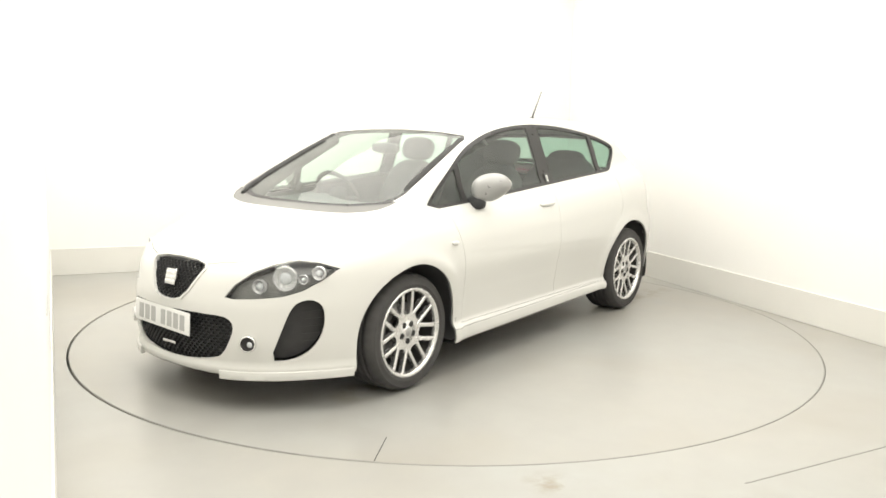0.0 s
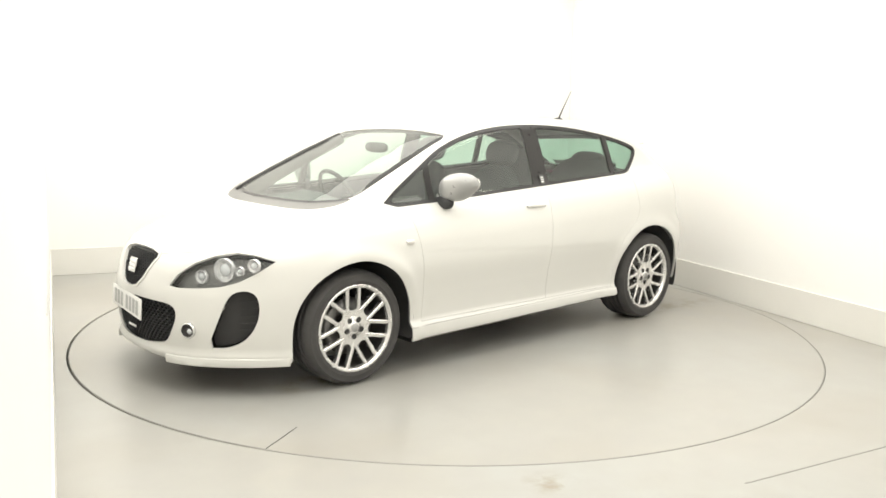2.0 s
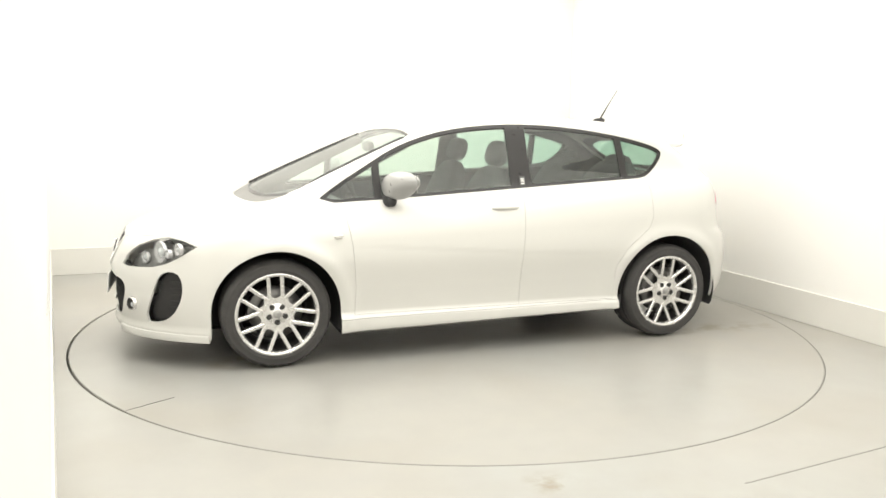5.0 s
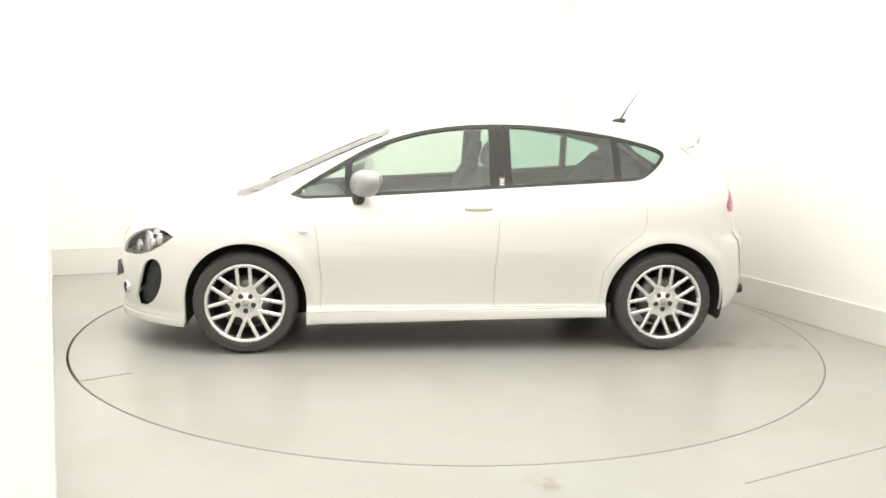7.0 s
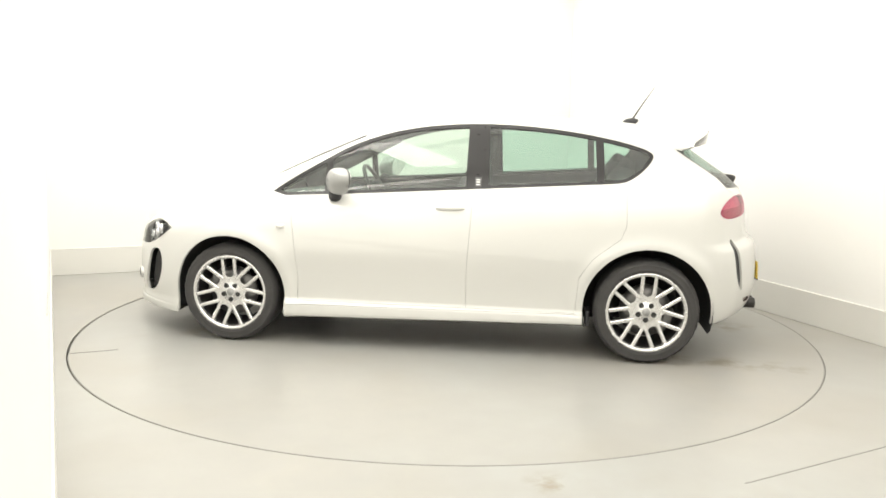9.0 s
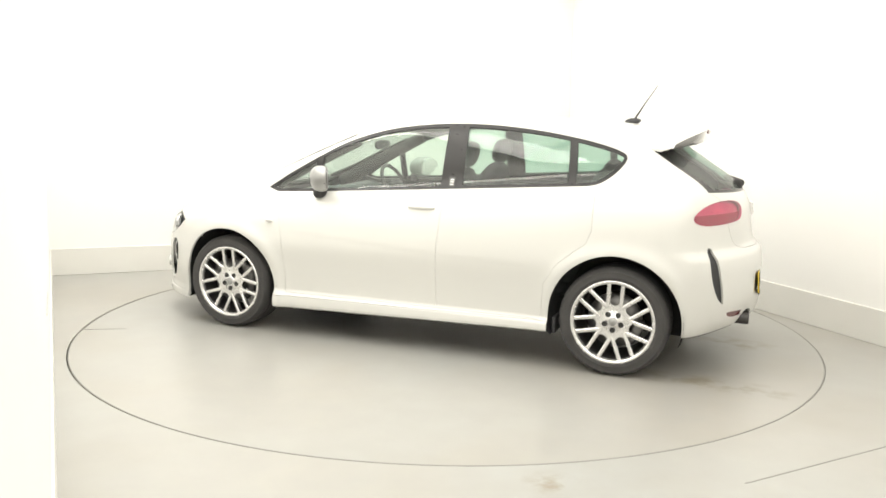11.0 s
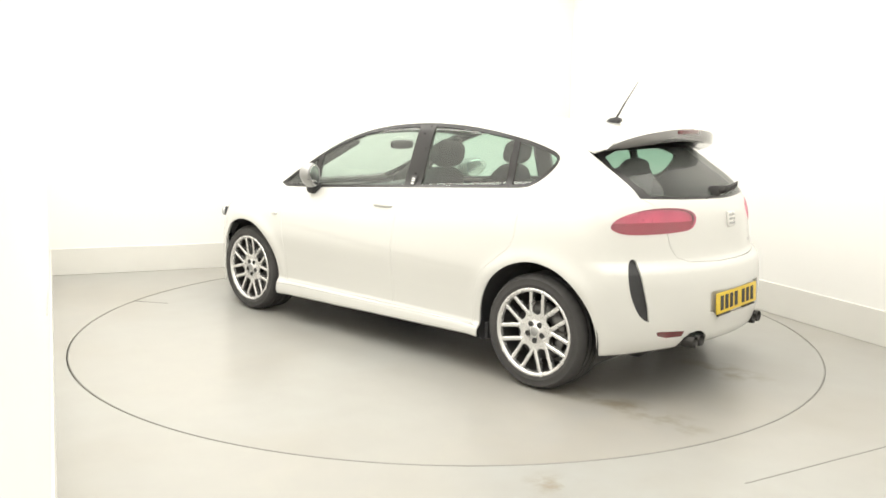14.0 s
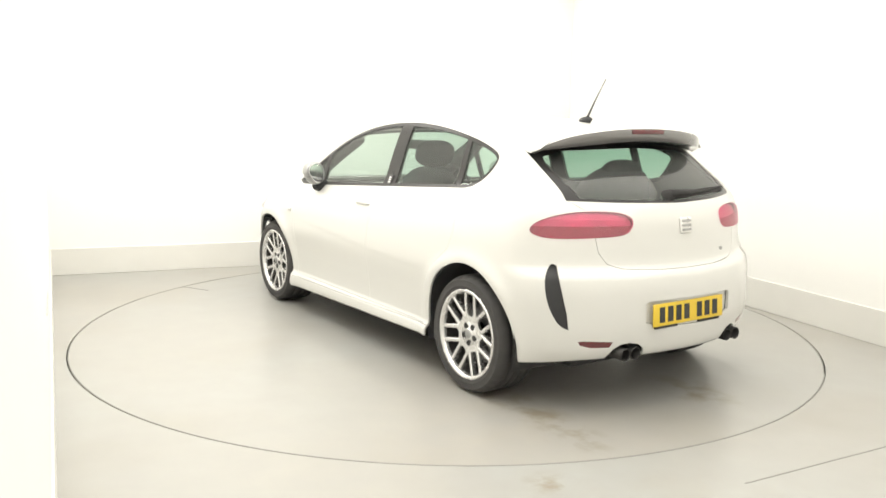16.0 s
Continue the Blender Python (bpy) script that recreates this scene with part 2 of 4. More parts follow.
build_floor()
turntable = build_turntable()
WALL_LEFT = pose(-0.077, -5.7075, 0, 0, 0, 115.384)   # runs close past the camera
for name, x0, x1, y0, y1, z1, material, label in (("wall_left", -1.22, 8.02, 0.0, 0.12, CEIL, M_WALL, "white painted side wall of the photo booth"),
                                                  ("baseboard_left", -1.1, 8.02, -0.008, 0.0, 0.235, M_SKIRT, "off-white low base panel along the wall")):
    side_wall = mesh_object(name, box(x0, x1, y0, y1, 0.0, z1), material)
    side_wall.matrix_world = WALL_LEFT
    tagged(side_wall, label, "wall" if "wall" in name else "baseboard", kind="structure")
room_box("wall_right", RIGHT, RIGHT + 0.12, FRONT, BACK, 0, CEIL, M_WALL, "white painted side wall of the photo booth")
room_box("wall_back", LEFT - 0.3, RIGHT + 0.12, BACK, BACK + 0.12, 0, CEIL, M_WALL, "white painted back wall of the photo booth")
room_box("wall_front", LEFT - 0.12, RIGHT + 0.12, FRONT - 0.12, FRONT, 0, CEIL, M_WALL, "white wall behind the camera")
room_box("ceiling", LEFT - 0.12, RIGHT + 0.12, FRONT - 0.12, BACK + 0.12, CEIL, CEIL + 0.1, M_WALL, "white painted ceiling of the photo booth")
SK = 0.235
room_box("baseboard_right", RIGHT - 0.015, RIGHT, FRONT, BACK - 0.015, 0.0, SK, M_SKIRT, "off-white low base panel along the wall", 0.004)
room_box("baseboard_back", LEFT - 0.3, RIGHT, BACK - 0.015, BACK, 0.0, SK, M_SKIRT, "off-white low base panel along the wall", 0.004)

# ---------------------------------------------------------------- the car's surface
# x forward, y to the car's left, z up; the middle between the axles is the origin


def curve(*knots):
    """A smooth curve through a few knots (x, value)."""
    xs, ys = np.array([k[0] for k in knots], float), np.array([k[1] for k in knots], float)
    o = np.argsort(xs)
    xs, ys = xs[o], ys[o]
    h, d = np.diff(xs), np.diff(ys) / np.diff(xs)
    m = np.zeros(len(xs))
    m[0], m[-1] = d[0], d[-1]
    for i in range(1, len(xs) - 1):
        if d[i - 1] * d[i] > 0:
            a, b = 2 * h[i] + h[i - 1], h[i] + 2 * h[i - 1]
            m[i] = (a + b) / (a / d[i - 1] + b / d[i])

    def f(x):
        x = np.asarray(x, float)
        i = np.clip(np.searchsorted(xs, x) - 1, 0, len(xs) - 2)
        t = (np.clip(x, xs[0], xs[-1]) - xs[i]) / h[i]
        y = (1 + 2 * t) * (1 - t) ** 2 * ys[i] + t * (1 - t) ** 2 * h[i] * m[i] + t * t * (3 - 2 * t) * ys[i + 1] + t * t * (t - 1) * h[i] * m[i + 1]
        return y + np.where(x < xs[0], (x - xs[0]) * m[0], 0) + np.where(x > xs[-1], (x - xs[-1]) * m[-1], 0)
    return f


def smax(a, b, k):
    return np.maximum(a, b) + np.maximum(k - np.abs(a - b), 0) ** 2 / (4 * k)


def step(x):
    x = np.clip(x, 0, 1)
    return x * x * (3 - 2 * x)


AXLE, WHEEL_R, WHEEL_Z = 1.289, 0.312, 0.312
spine = curve((2.3, 0.40), (2.16, 0.63), (2.10, 0.715), (2.0, 0.765), (1.85, 0.812), (1.6, 0.876), (1.42, 0.915), (1.2, 1.006), (0.97, 1.110), (0.7, 1.230), (0.4, 1.350),
              (0.15, 1.412), (-0.1, 1.440), (-0.42, 1.45), (-0.83, 1.443), (-1.2, 1.42), (-1.5, 1.375), (-1.8, 1.31))
crown = curve((2.2, 0.28), (1.87, 0.20), (1.7, 0.19), (1.5, 0.14), (1.3, 0.085), (1.0, 0.075), (0.5, 0.06), (0.2, 0.06), (-0.6, 0.07), (-1.5, 0.11), (-1.8, 0.12))
width = curve((2.2, 0.80), (1.75, 0.852), (1.29, 0.878), (0.6, 0.872), (-0.4, 0.872), (-1.29, 0.880), (-1.7, 0.866), (-2.1, 0.83))
flank = curve((0.14, -0.050), (0.22, -0.034), (0.30, -0.040), (0.45, -0.024), (0.62, 0.0), (0.74, -0.010), (0.84, -0.036), (0.92, -0.078), (0.975, -0.128), (1.02, -0.158),
              (1.12, -0.192), (1.25, -0.240), (1.38, -0.296), (1.55, -0.385))
nose = curve((0.10, 2.08), (0.16, 2.125), (0.25, 2.155), (0.36, 2.17), (0.5, 2.165), (0.58, 2.15), (0.66, 2.13), (0.74, 2.09), (0.85, 2.0))
tail = curve((0.18, -1.93), (0.26, -1.995), (0.34, -2.04), (0.46, -2.055), (0.6, -2.05), (0.68, -2.035), (0.74, -1.985), (0.84, -1.968), (0.93, -1.955), (1.0, -1.928), (1.06, -1.885),
             (1.2, -1.69), (1.33, -1.50), (1.5, -1.24))
keel = curve((2.2, 0.170), (1.7, 0.168), (0.9, 0.178), (-0.95, 0.215), (-1.65, 0.245), (-2.1, 0.30))


def belt(x):
    return 0.925 + 0.061 * (1.07 - x)


def body_field(x, y, z):
    """Below zero inside the car's outer skin, above zero outside."""
    y = np.abs(y)
    top = (z - spine(x) + crown(x) * y ** 2.1) * 0.9
    zz = z + (0.975 - belt(x)) * step((z - 0.55) / 0.4)
    w = width(x) + flank(zz)
    for ax in (AXLE, -AXLE):
        r = np.hypot(x - ax, z - WHEEL_Z)
        w = w + 0.016 * np.exp(-((r - 0.40) / 0.05) ** 2) * (1 - step((z - 0.62) / 0.25))
    # shoulder crease that falls towards the rear wheel
    zc = 0.70 - 0.10 * step((1.2 - x) / 2.0)
    w = w - 0.0020 * step((zc - z) / 0.034 + 0.5) * step((1.05 - x) / 0.5) * step((x + 1.0) / 0.4) * step((z - 0.30) / 0.12)
    # side skirt
    w = w + 0.026 * step((0.300 - z) / 0.04) * step((1.0 - x) / 0.1) * step((x + 1.0) / 0.1)
    side = y - w
    # front apron lip
    front = x - nose(z) + 0.96 * y ** 2.8 - 0.015 * np.exp(-(y / 0.20) ** 2) * step((z - 0.42) / 0.12)
    front = (front - 0.02 * step((0.245 - z) / 0.045)) * 0.95
    rear = (tail(z) + 0.44 * y ** 2.1 - x) * 0.85
    f = smax(front, side, 0.11)
    f = smax(f, smax(rear, side, 0.10), 0.02)
    f = smax(f, top, 0.075)
    return smax(f, keel(x) - z, 0.025)


def field_normals(p):
    e = 0.004
    n = np.stack([body_field(*(p + d).T) - body_field(*(p - d).T) for d in np.eye(3) * e], 1)
    return n / np.maximum(np.linalg.norm(n, axis=1), 1e-9)[:, None]


def skin():
    """Vertices and quads of the left half of the skin (surface nets on a grid)."""
    hx, hy, hz = 0.022, 0.022, 0.018
    gx, gy, gz = np.arange(-2.2, 2.3, hx), np.arange(-0.022, 0.97, hy), np.arange(0.12, 1.52, hz)
    g = body_field(*np.meshgrid(gx, gy, gz, indexing="ij"))
    s = g < 0
    c = np.zeros(np.array(g.shape) - 1, int)
    for i in (0, 1):
        for j in (0, 1):
            for k in (0, 1):
                c += s[i:c.shape[0] + i, j:c.shape[1] + j, k:c.shape[2] + k]
    live = (c > 0) & (c < 8)
    ids = np.full(c.shape, -1)
    ids[live] = np.arange(live.sum())
    ii, jj, kk = np.nonzero(live)
    p = np.stack([gx[ii] + hx / 2, gy[jj] + hy / 2, gz[kk] + hz / 2], 1)
    for _ in range(8):
        n = field_normals(p)
        e = 0.002
        slope = (body_field(*(p + n * e).T) - body_field(*(p - n * e).T)) / (2 * e)
        p = p - n * np.clip(body_field(*p.T) / np.maximum(slope, 0.2), -0.03, 0.03)[:, None]
    quads = []
    for ax in range(3):
        sl = [slice(None)] * 3
        a, b = list(sl), list(sl)
        a[ax], b[ax] = slice(0, -1), slice(1, None)
        cross = s[tuple(a)] != s[tuple(b)]
        inside = s[tuple(a)]
        o1, o2 = [d for d in range(3) if d != ax]
        q = np.argwhere(cross)
        q = q[(q[:, o1] > 0) & (q[:, o2] > 0) & (q[:, o1] < c.shape[o1]) & (q[:, o2] < c.shape[o2]) & (q[:, ax] < c.shape[ax])]
        corner = []
        for d1, d2 in ((-1, -1), (0, -1), (0, 0), (-1, 0)):
            w = q.copy()
            w[:, o1] += d1
            w[:, o2] += d2
            corner.append(ids[tuple(w.T)])
        corner = np.stack(corner, 1)
        flip = inside[tuple(q.T)] == (ax == 1)
        corner[flip] = corner[flip][:, ::-1]
        quads += corner[corner.min(1) >= 0].tolist()
    return p, quads


def clip_line(poly, p2, a, b, keep_left):
    """Cut a polygon by the line a-b of its flat coordinates."""
    out, out2 = [], []
    dx, dy = b[0] - a[0], b[1] - a[1]
    s = [(dx * (q[1] - a[1]) - dy * (q[0] - a[0])) * (1 if keep_left else -1) for q in p2]
    n = len(poly)
    for i in range(n):
        j = (i + 1) % n
        if s[i] >= 0:
            out.append(poly[i])
            out2.append(p2[i])
        if (s[i] > 1e-12 and s[j] < -1e-12) or (s[i] < -1e-12 and s[j] > 1e-12):
            t = s[i] / (s[i] - s[j])
            out.append(poly[i] + (poly[j] - poly[i]) * t)
            out2.append(p2[i] + (p2[j] - p2[i]) * t)
    return out, out2


class Skin:
    """The skin as loose polygons, from which outlines are cut."""

    def __init__(self, polys=None):
        self.rest = polys if polys is not None else []
        if polys is None:
            p, quads = skin()
            for q in quads:
                poly = [p[i] for i in q]
                if min(v[1] for v in poly) < 0:
                    poly, _ = clip_line(poly, [v[:2] for v in poly], (0, 0), (1, 0), True)
                if len(poly) > 2:
                    self.rest.append(poly)
        self.centre()

    def centre(self):
        self.mid = np.array([sum(q) / len(q) for q in self.rest])

    def cut(self, outline, u, v, where=None):
        """Take out what lies within a convex outline, looking across the axes u and v. where: picks faces by their middle."""
        u, v = np.array(u, float), np.array(v, float)
        pts = [np.array(q, float) for q in outline]
        area = sum(a[0] * b[1] - a[1] * b[0] for a, b in zip(pts, pts[1:] + pts[:1]))
        if area < 0:
            pts = pts[::-1]
        ox, oy = [q[0] for q in pts], [q[1] for q in pts]
        fu, fv = self.mid @ u, self.mid @ v
        pad = 0.05
        near = (fu > min(ox) - pad) & (fu < max(ox) + pad) & (fv > min(oy) - pad) & (fv < max(oy) + pad)
        if where is not None:
            near &= where(self.mid)
        inside, rest, gone = [], [], []
        for k in np.nonzero(near)[0]:
            poly = self.rest[k]
            flat = [np.array((q @ u, q @ v)) for q in poly]
            pieces, cur, cur2 = [], poly, flat
            for a, b in zip(pts, pts[1:] + pts[:1]):
                o, _ = clip_line(cur, cur2, a, b, False)
                if len(o) > 2:
                    pieces.append(o)
                cur, cur2 = clip_line(cur, cur2, a, b, True)
                if len(cur) < 3:
                    break
            if len(cur) > 2:
                inside.append(cur)
                rest += pieces
                gone.append(k)
        if gone:
            keep = np.ones(len(self.rest), bool)
            keep[gone] = False
            self.rest = [self.rest[k] for k in np.nonzero(keep)[0]] + rest
            self.mid = np.vstack([self.mid[keep]] + [sum(q) / len(q) for q in rest])
        return inside

    def take(self, where):
        pick = where(self.mid)
        out = [q for q, k in zip(self.rest, pick) if k]
        self.rest = [q for q, k in zip(self.rest, pick) if not k]
        self.centre()
        return out


def skin_mesh(name, polys, material, sink=0.0, flange=0.0, mirror=False, both=False):
    """A mesh from pieces of the skin, with the skin's own normals. sink: metres inwards; flange: depth of the turned-in edge."""
    index, pts, faces = {}, [], []
    for sgn in ((1, -1) if both else ((-1,) if mirror else (1,))):
        for q in polys:
            f = []
            for v in q:
                w = (v[0], v[1] * sgn, v[2])
                key = (round(w[0] * 4000), round(w[1] * 4000), round(w[2] * 4000))
                if key not in index:
                    index[key] = len(pts)
                    pts.append(w)
                if not f or f[-1] != index[key]:
                    f.append(index[key])
            if f[0] == f[-1]:
                f.pop()
            if len(set(f)) == len(f) and len(f) > 2:
                faces.append(f if sgn > 0 else f[::-1])
    p = np.array(pts)
    n = field_normals(p * [1, 1, 1])
    outer = p - n * sink
    normals = list(n)
    if flange:
        count = {}
        for f in faces:
            for a, b in zip(f, f[1:] + f[:1]):
                count[(a, b)] = 1
        rim = [e for e in count if (e[1], e[0]) not in count]
        low = {}
        extra, ring = [], []
        for a, b in rim:
            if abs(p[a][1]) < 0.0005 and abs(p[b][1]) < 0.0005:
                continue
            for k in (a, b):
                if k not in low:
                    low[k] = len(p) + len(extra)
                    extra.append(p[k] - n[k] * (sink + flange))
                    normals.append(n[k])
            ring.append([b, a, low[a], low[b]])
        if extra:
            outer = np.vstack([outer, extra])
        faces = faces + ring
        skirt = len(ring)
    else:
        skirt = 0
    me = bpy.data.meshes.new(name)
    me.from_pydata([tuple(q) for q in outer], [], faces)
    flat = len(faces) - skirt
    me.polygons.foreach_set("use_smooth", [i < flat for i in range(len(faces))])
    loops = [tuple(normals[l.vertex_index]) for l in me.loops]
    for poly in me.polygons[flat:]:
        for li in poly.loop_indices:
            loops[li] = tuple(poly.normal)
    me.normals_split_custom_set(loops)
    me.materials.append(material)
    return me


def circle(cx, cz, r, n=40, a0=0.0, a1=360.0):
    return [(cx + r * math.cos(radians(a0 + (a1 - a0) * k / n)), cz + r * math.sin(radians(a0 + (a1 - a0) * k / n))) for k in range(n)]


def strip(points, wide, u, v, where, sk):
    """Cut a narrow gap along a line of points."""
    out = []
    for a, b in zip(points, points[1:]):
        a, b = np.array(a, float), np.array(b, float)
        d = (b - a) / np.linalg.norm(b - a)
        nn = np.array((-d[1], d[0])) * wide / 2
        e = d * wide * 0.3
        out += sk.cut([a - nn - e, b - nn + e, b + nn + e, a + nn - e], u, v, where)
    return out


def soft(poly, rounds=2):
    """An outline with its corners cut round."""
    for _ in range(rounds):
        out = []
        for a, b in zip(poly, poly[1:] + poly[:1]):
            a, b = np.array(a, float), np.array(b, float)
            out += [a * 0.75 + b * 0.25, a * 0.25 + b * 0.75]
        poly = out
    return poly


X, Y, Z = (1, 0, 0), (0, 1, 0), (0, 0, 1)


def inset(poly, d):
    """A convex outline drawn in by d."""
    pts = [np.array(q, float) for q in poly]
    if sum(a[0] * b[1] - a[1] * b[0] for a, b in zip(pts, pts[1:] + pts[:1])) < 0:
        pts = pts[::-1]
    n = len(pts)
    lines = []
    for i in range(n):
        a, b = pts[i], pts[(i + 1) % n]
        t = (b - a) / np.linalg.norm(b - a)
        lines.append((a + np.array((-t[1], t[0])) * d, t))
    out = []
    for i in range(n):
        (a, t), (b, s) = lines[i - 1], lines[i]
        den = t[0] * s[1] - t[1] * s[0]
        out.append(b if abs(den) < 1e-6 else a + t * (((b - a)[0] * s[1] - (b - a)[1] * s[0]) / den))
    return out


def build_car():
    car = tagged(new("car"), "white five-door hatchback with silver mirrors on the turntable", "car")
    sk = Skin()

    def panel(name, polys, material, label="", sink=0.0, flange=0.014, mirror=False, both=False, parent=None):
        ob = new(name, skin_mesh(name, polys, material, sink, flange, mirror, both))
        ob.parent = parent or car
        return tagged(ob, label)

    flanks = lambda m: m[:, 1] > 0.5
    # wheel openings
    for ax in (AXLE, -AXLE):
        ra = 0.362 if ax > 0 else 0.374
        arch = circle(ax, WHEEL_Z + 0.005, ra, 36, 0, 180) + [(ax - ra, WHEEL_Z + 0.005), (ax - ra, 0.0), (ax + ra, 0.0)]
        sk.cut(arch, X, Z, flanks)
    # side glass in its black surround
    upper = lambda m: (m[:, 1] > 0.4) & (m[:, 2] > 0.85)
    day = [(1.075, 0.925), (0.90, 1.045), (0.735, 1.142), (0.566, 1.240), (0.40, 1.304), (0.22, 1.352), (0.0, 1.384), (-0.262, 1.398), (-0.50, 1.392), (-0.76, 1.368), (-1.02, 1.326), (-1.21, 1.280),
           (-1.293, 1.246), (-1.302, 1.210), (-1.255, 1.145), (-1.18, 1.085), (-1.12, 1.062), (-1.03, 1.055), (-0.273, 1.005), (0.564, 0.950)]
    day = soft(day, 1)
    surround = sk.cut(day, X, Z, upper)
    side = Skin(surround)
    ins = inset(day, 0.020)

    def between(x_lo_bottom, x_lo_top, x_hi_bottom, x_hi_top):
        """The part of the glass outline between two leaning pillars."""
        flat = [np.array(q, float) for q in ins]
        a, b = (x_lo_bottom, 0.9), (x_lo_top, 1.4)
        c, d = (x_hi_bottom, 0.9), (x_hi_top, 1.4)
        flat, _ = clip_line(flat, flat, a, b, False)
        flat, _ = clip_line(flat, flat, c, d, True)
        return flat
    panes = [("vent_window", between(0.70, 0.70, 1.2, 1.2)), ("front_door_window", between(-0.185, -0.190, 0.655, 0.655)),
             ("rear_door_window", between(-0.985, -0.955, -0.330, -0.320)), ("quarter_window", between(-1.4, -1.4, -1.035, -1.0))]
    panes = [(n, side.cut(o, X, Z)) for n, o in panes]
    for mirror in (False, True):
        panel("window_surround", side.rest, M_BLACK, "gloss black window surround", 0.003, 0.02, mirror)
        for n, polys in panes:
            panel(n, polys, M_GLASS_REAR if n in ("rear_door_window", "quarter_window") else M_GLASS, "green-tinted window glass", 0.008, 0.0, mirror)
    # windscreen and its cowl
    top = lambda m: m[:, 2] > 0.8
    screen = [(1.335, -0.1), (1.335, 0.0), (1.328, 0.2), (1.297, 0.40), (1.235, 0.56), (1.18, 0.625), (1.12, 0.638), (0.80, 0.605), (0.47, 0.560), (0.43, 0.535), (0.405, 0.30), (0.395, 0.0), (0.395, -0.1)]
    scuttle = [(1.425, -0.1), (1.425, 0.0), (1.421, 0.12), (1.409, 0.25), (1.390, 0.36), (1.362, 0.46), (1.322, 0.55), (1.28, 0.605), (1.235, 0.635), (1.19, 0.645), (1.19, -0.1)]
    glass = sk.cut(screen, X, Y, top)
    cowl = sk.cut(scuttle, X, Y, top)
    pane = Skin(glass)
    clear = pane.cut([(1.318, -0.1), (1.318, 0.0), (1.311, 0.2), (1.281, 0.39), (1.220, 0.535), (1.165, 0.600), (1.11, 0.612), (0.80, 0.583), (0.48, 0.541), (0.442, 0.515), (0.415, 0.30), (0.405, 0.0), (0.405, -0.1)], X, Y)
    pane_ob = panel("windscreen", clear, M_SCREEN, "clear laminated windscreen with a black border", 0.006, 0.0, both=True)
    def on_screen(x, y, lift):
        lo, hi = 0.7, 1.6
        for _ in range(30):
            mid = (lo + hi) / 2
            lo, hi = (mid, hi) if float(body_field(np.array(x), np.array(y), np.array(mid))) < 0 else (lo, mid)
        return lo + lift
    g = -1
    line = [(1.262 - 0.076 * k, 0.530 + 0.062 * math.sin(min(1.0, k / 3) * math.pi / 2) - 0.0068 * k) for k in range(10)]
    arm = part("wiper_arm", tube([(x, g * y, on_screen(x, y, -0.007)) for x, y in line], [0.016, 0.016, 0.015, 0.014, 0.013, 0.012, 0.011, 0.010, 0.009, 0.008], 8), M_LINER, car, "black wiper parked along the windscreen pillar")
    part("wiper_blade", tube([(x, g * (y - 0.020), on_screen(x, y - 0.020, -0.002)) for x, y in line[1:]], 0.007, 6), M_LINER, arm)
    panel("windscreen_border", pane.rest, M_BLACK, "black border of the windscreen", 0.005, 0.0, both=True, parent=pane_ob)
    panel("cowl", cowl, M_COWL, "grey plastic scuttle below the windscreen", 0.008, 0.02, both=True)
    # rear window
    behind = lambda m: (m[:, 0] < -1.3) & (m[:, 2] > 0.95)
    rw = [(-0.05, 1.026), (0.0, 1.026), (0.35, 1.033), (0.612, 1.043), (0.610, 1.262), (0.57, 1.30), (0.45, 1.325), (-0.05, 1.345)]
    rear_pane = Skin(sk.cut(rw, Y, Z, behind))
    rear_clear = rear_pane.cut([(-0.06, 1.042), (0.0, 1.042), (0.35, 1.049), (0.545, 1.058), (0.575, 1.20), (0.555, 1.245), (0.45, 1.275), (-0.06, 1.292)], Y, Z)
    rear_ob = panel("rear_window", rear_clear, M_GLASS_DARK, "dark-tinted rear window", 0.006, 0.0, both=True)
    panel("rear_window_border", rear_pane.rest, M_BLACK, "black border of the rear window", 0.005, 0.0, both=True, parent=rear_ob)
    # lamps
    s2 = math.sqrt(0.5)
    diag, rear_diag = (-s2, s2, 0), (s2, s2, 0)
    fwd = lambda m: m[:, 0] > 1.4
    aft = lambda m: m[:, 0] < -1.4
    head = sk.cut([(-1.238, 0.563), (-1.19, 0.622), (-1.10, 0.683), (-1.0, 0.720), (-0.887, 0.737), (-0.79, 0.726), (-0.69, 0.698), (-0.78, 0.640), (-0.87, 0.595), (-0.961, 0.571), (-1.08, 0.560), (-1.2, 0.555)], diag, Z, fwd)
    tail_l = [(y * s2 + x * s2, z) for x, y, z in ((-1.668, 0.785, 0.912), (-1.705, 0.735, 0.960), (-1.78, 0.60, 0.994), (-1.86, 0.43, 0.996), (-1.90, 0.340, 0.976), (-1.912, 0.315, 0.94), (-1.90, 0.34, 0.884), (-1.86, 0.43, 0.872), (-1.75, 0.66, 0.864), (-1.69, 0.755, 0.878))]
    tail_l = sk.cut(soft(tail_l, 2), rear_diag, Z, aft)
    tl = Skin(tail_l)
    stripe = tl.cut([(-1.3, 0.80), (-1.3, 0.926), (-0.4, 0.926), (-0.4, 0.80)], rear_diag, Z)
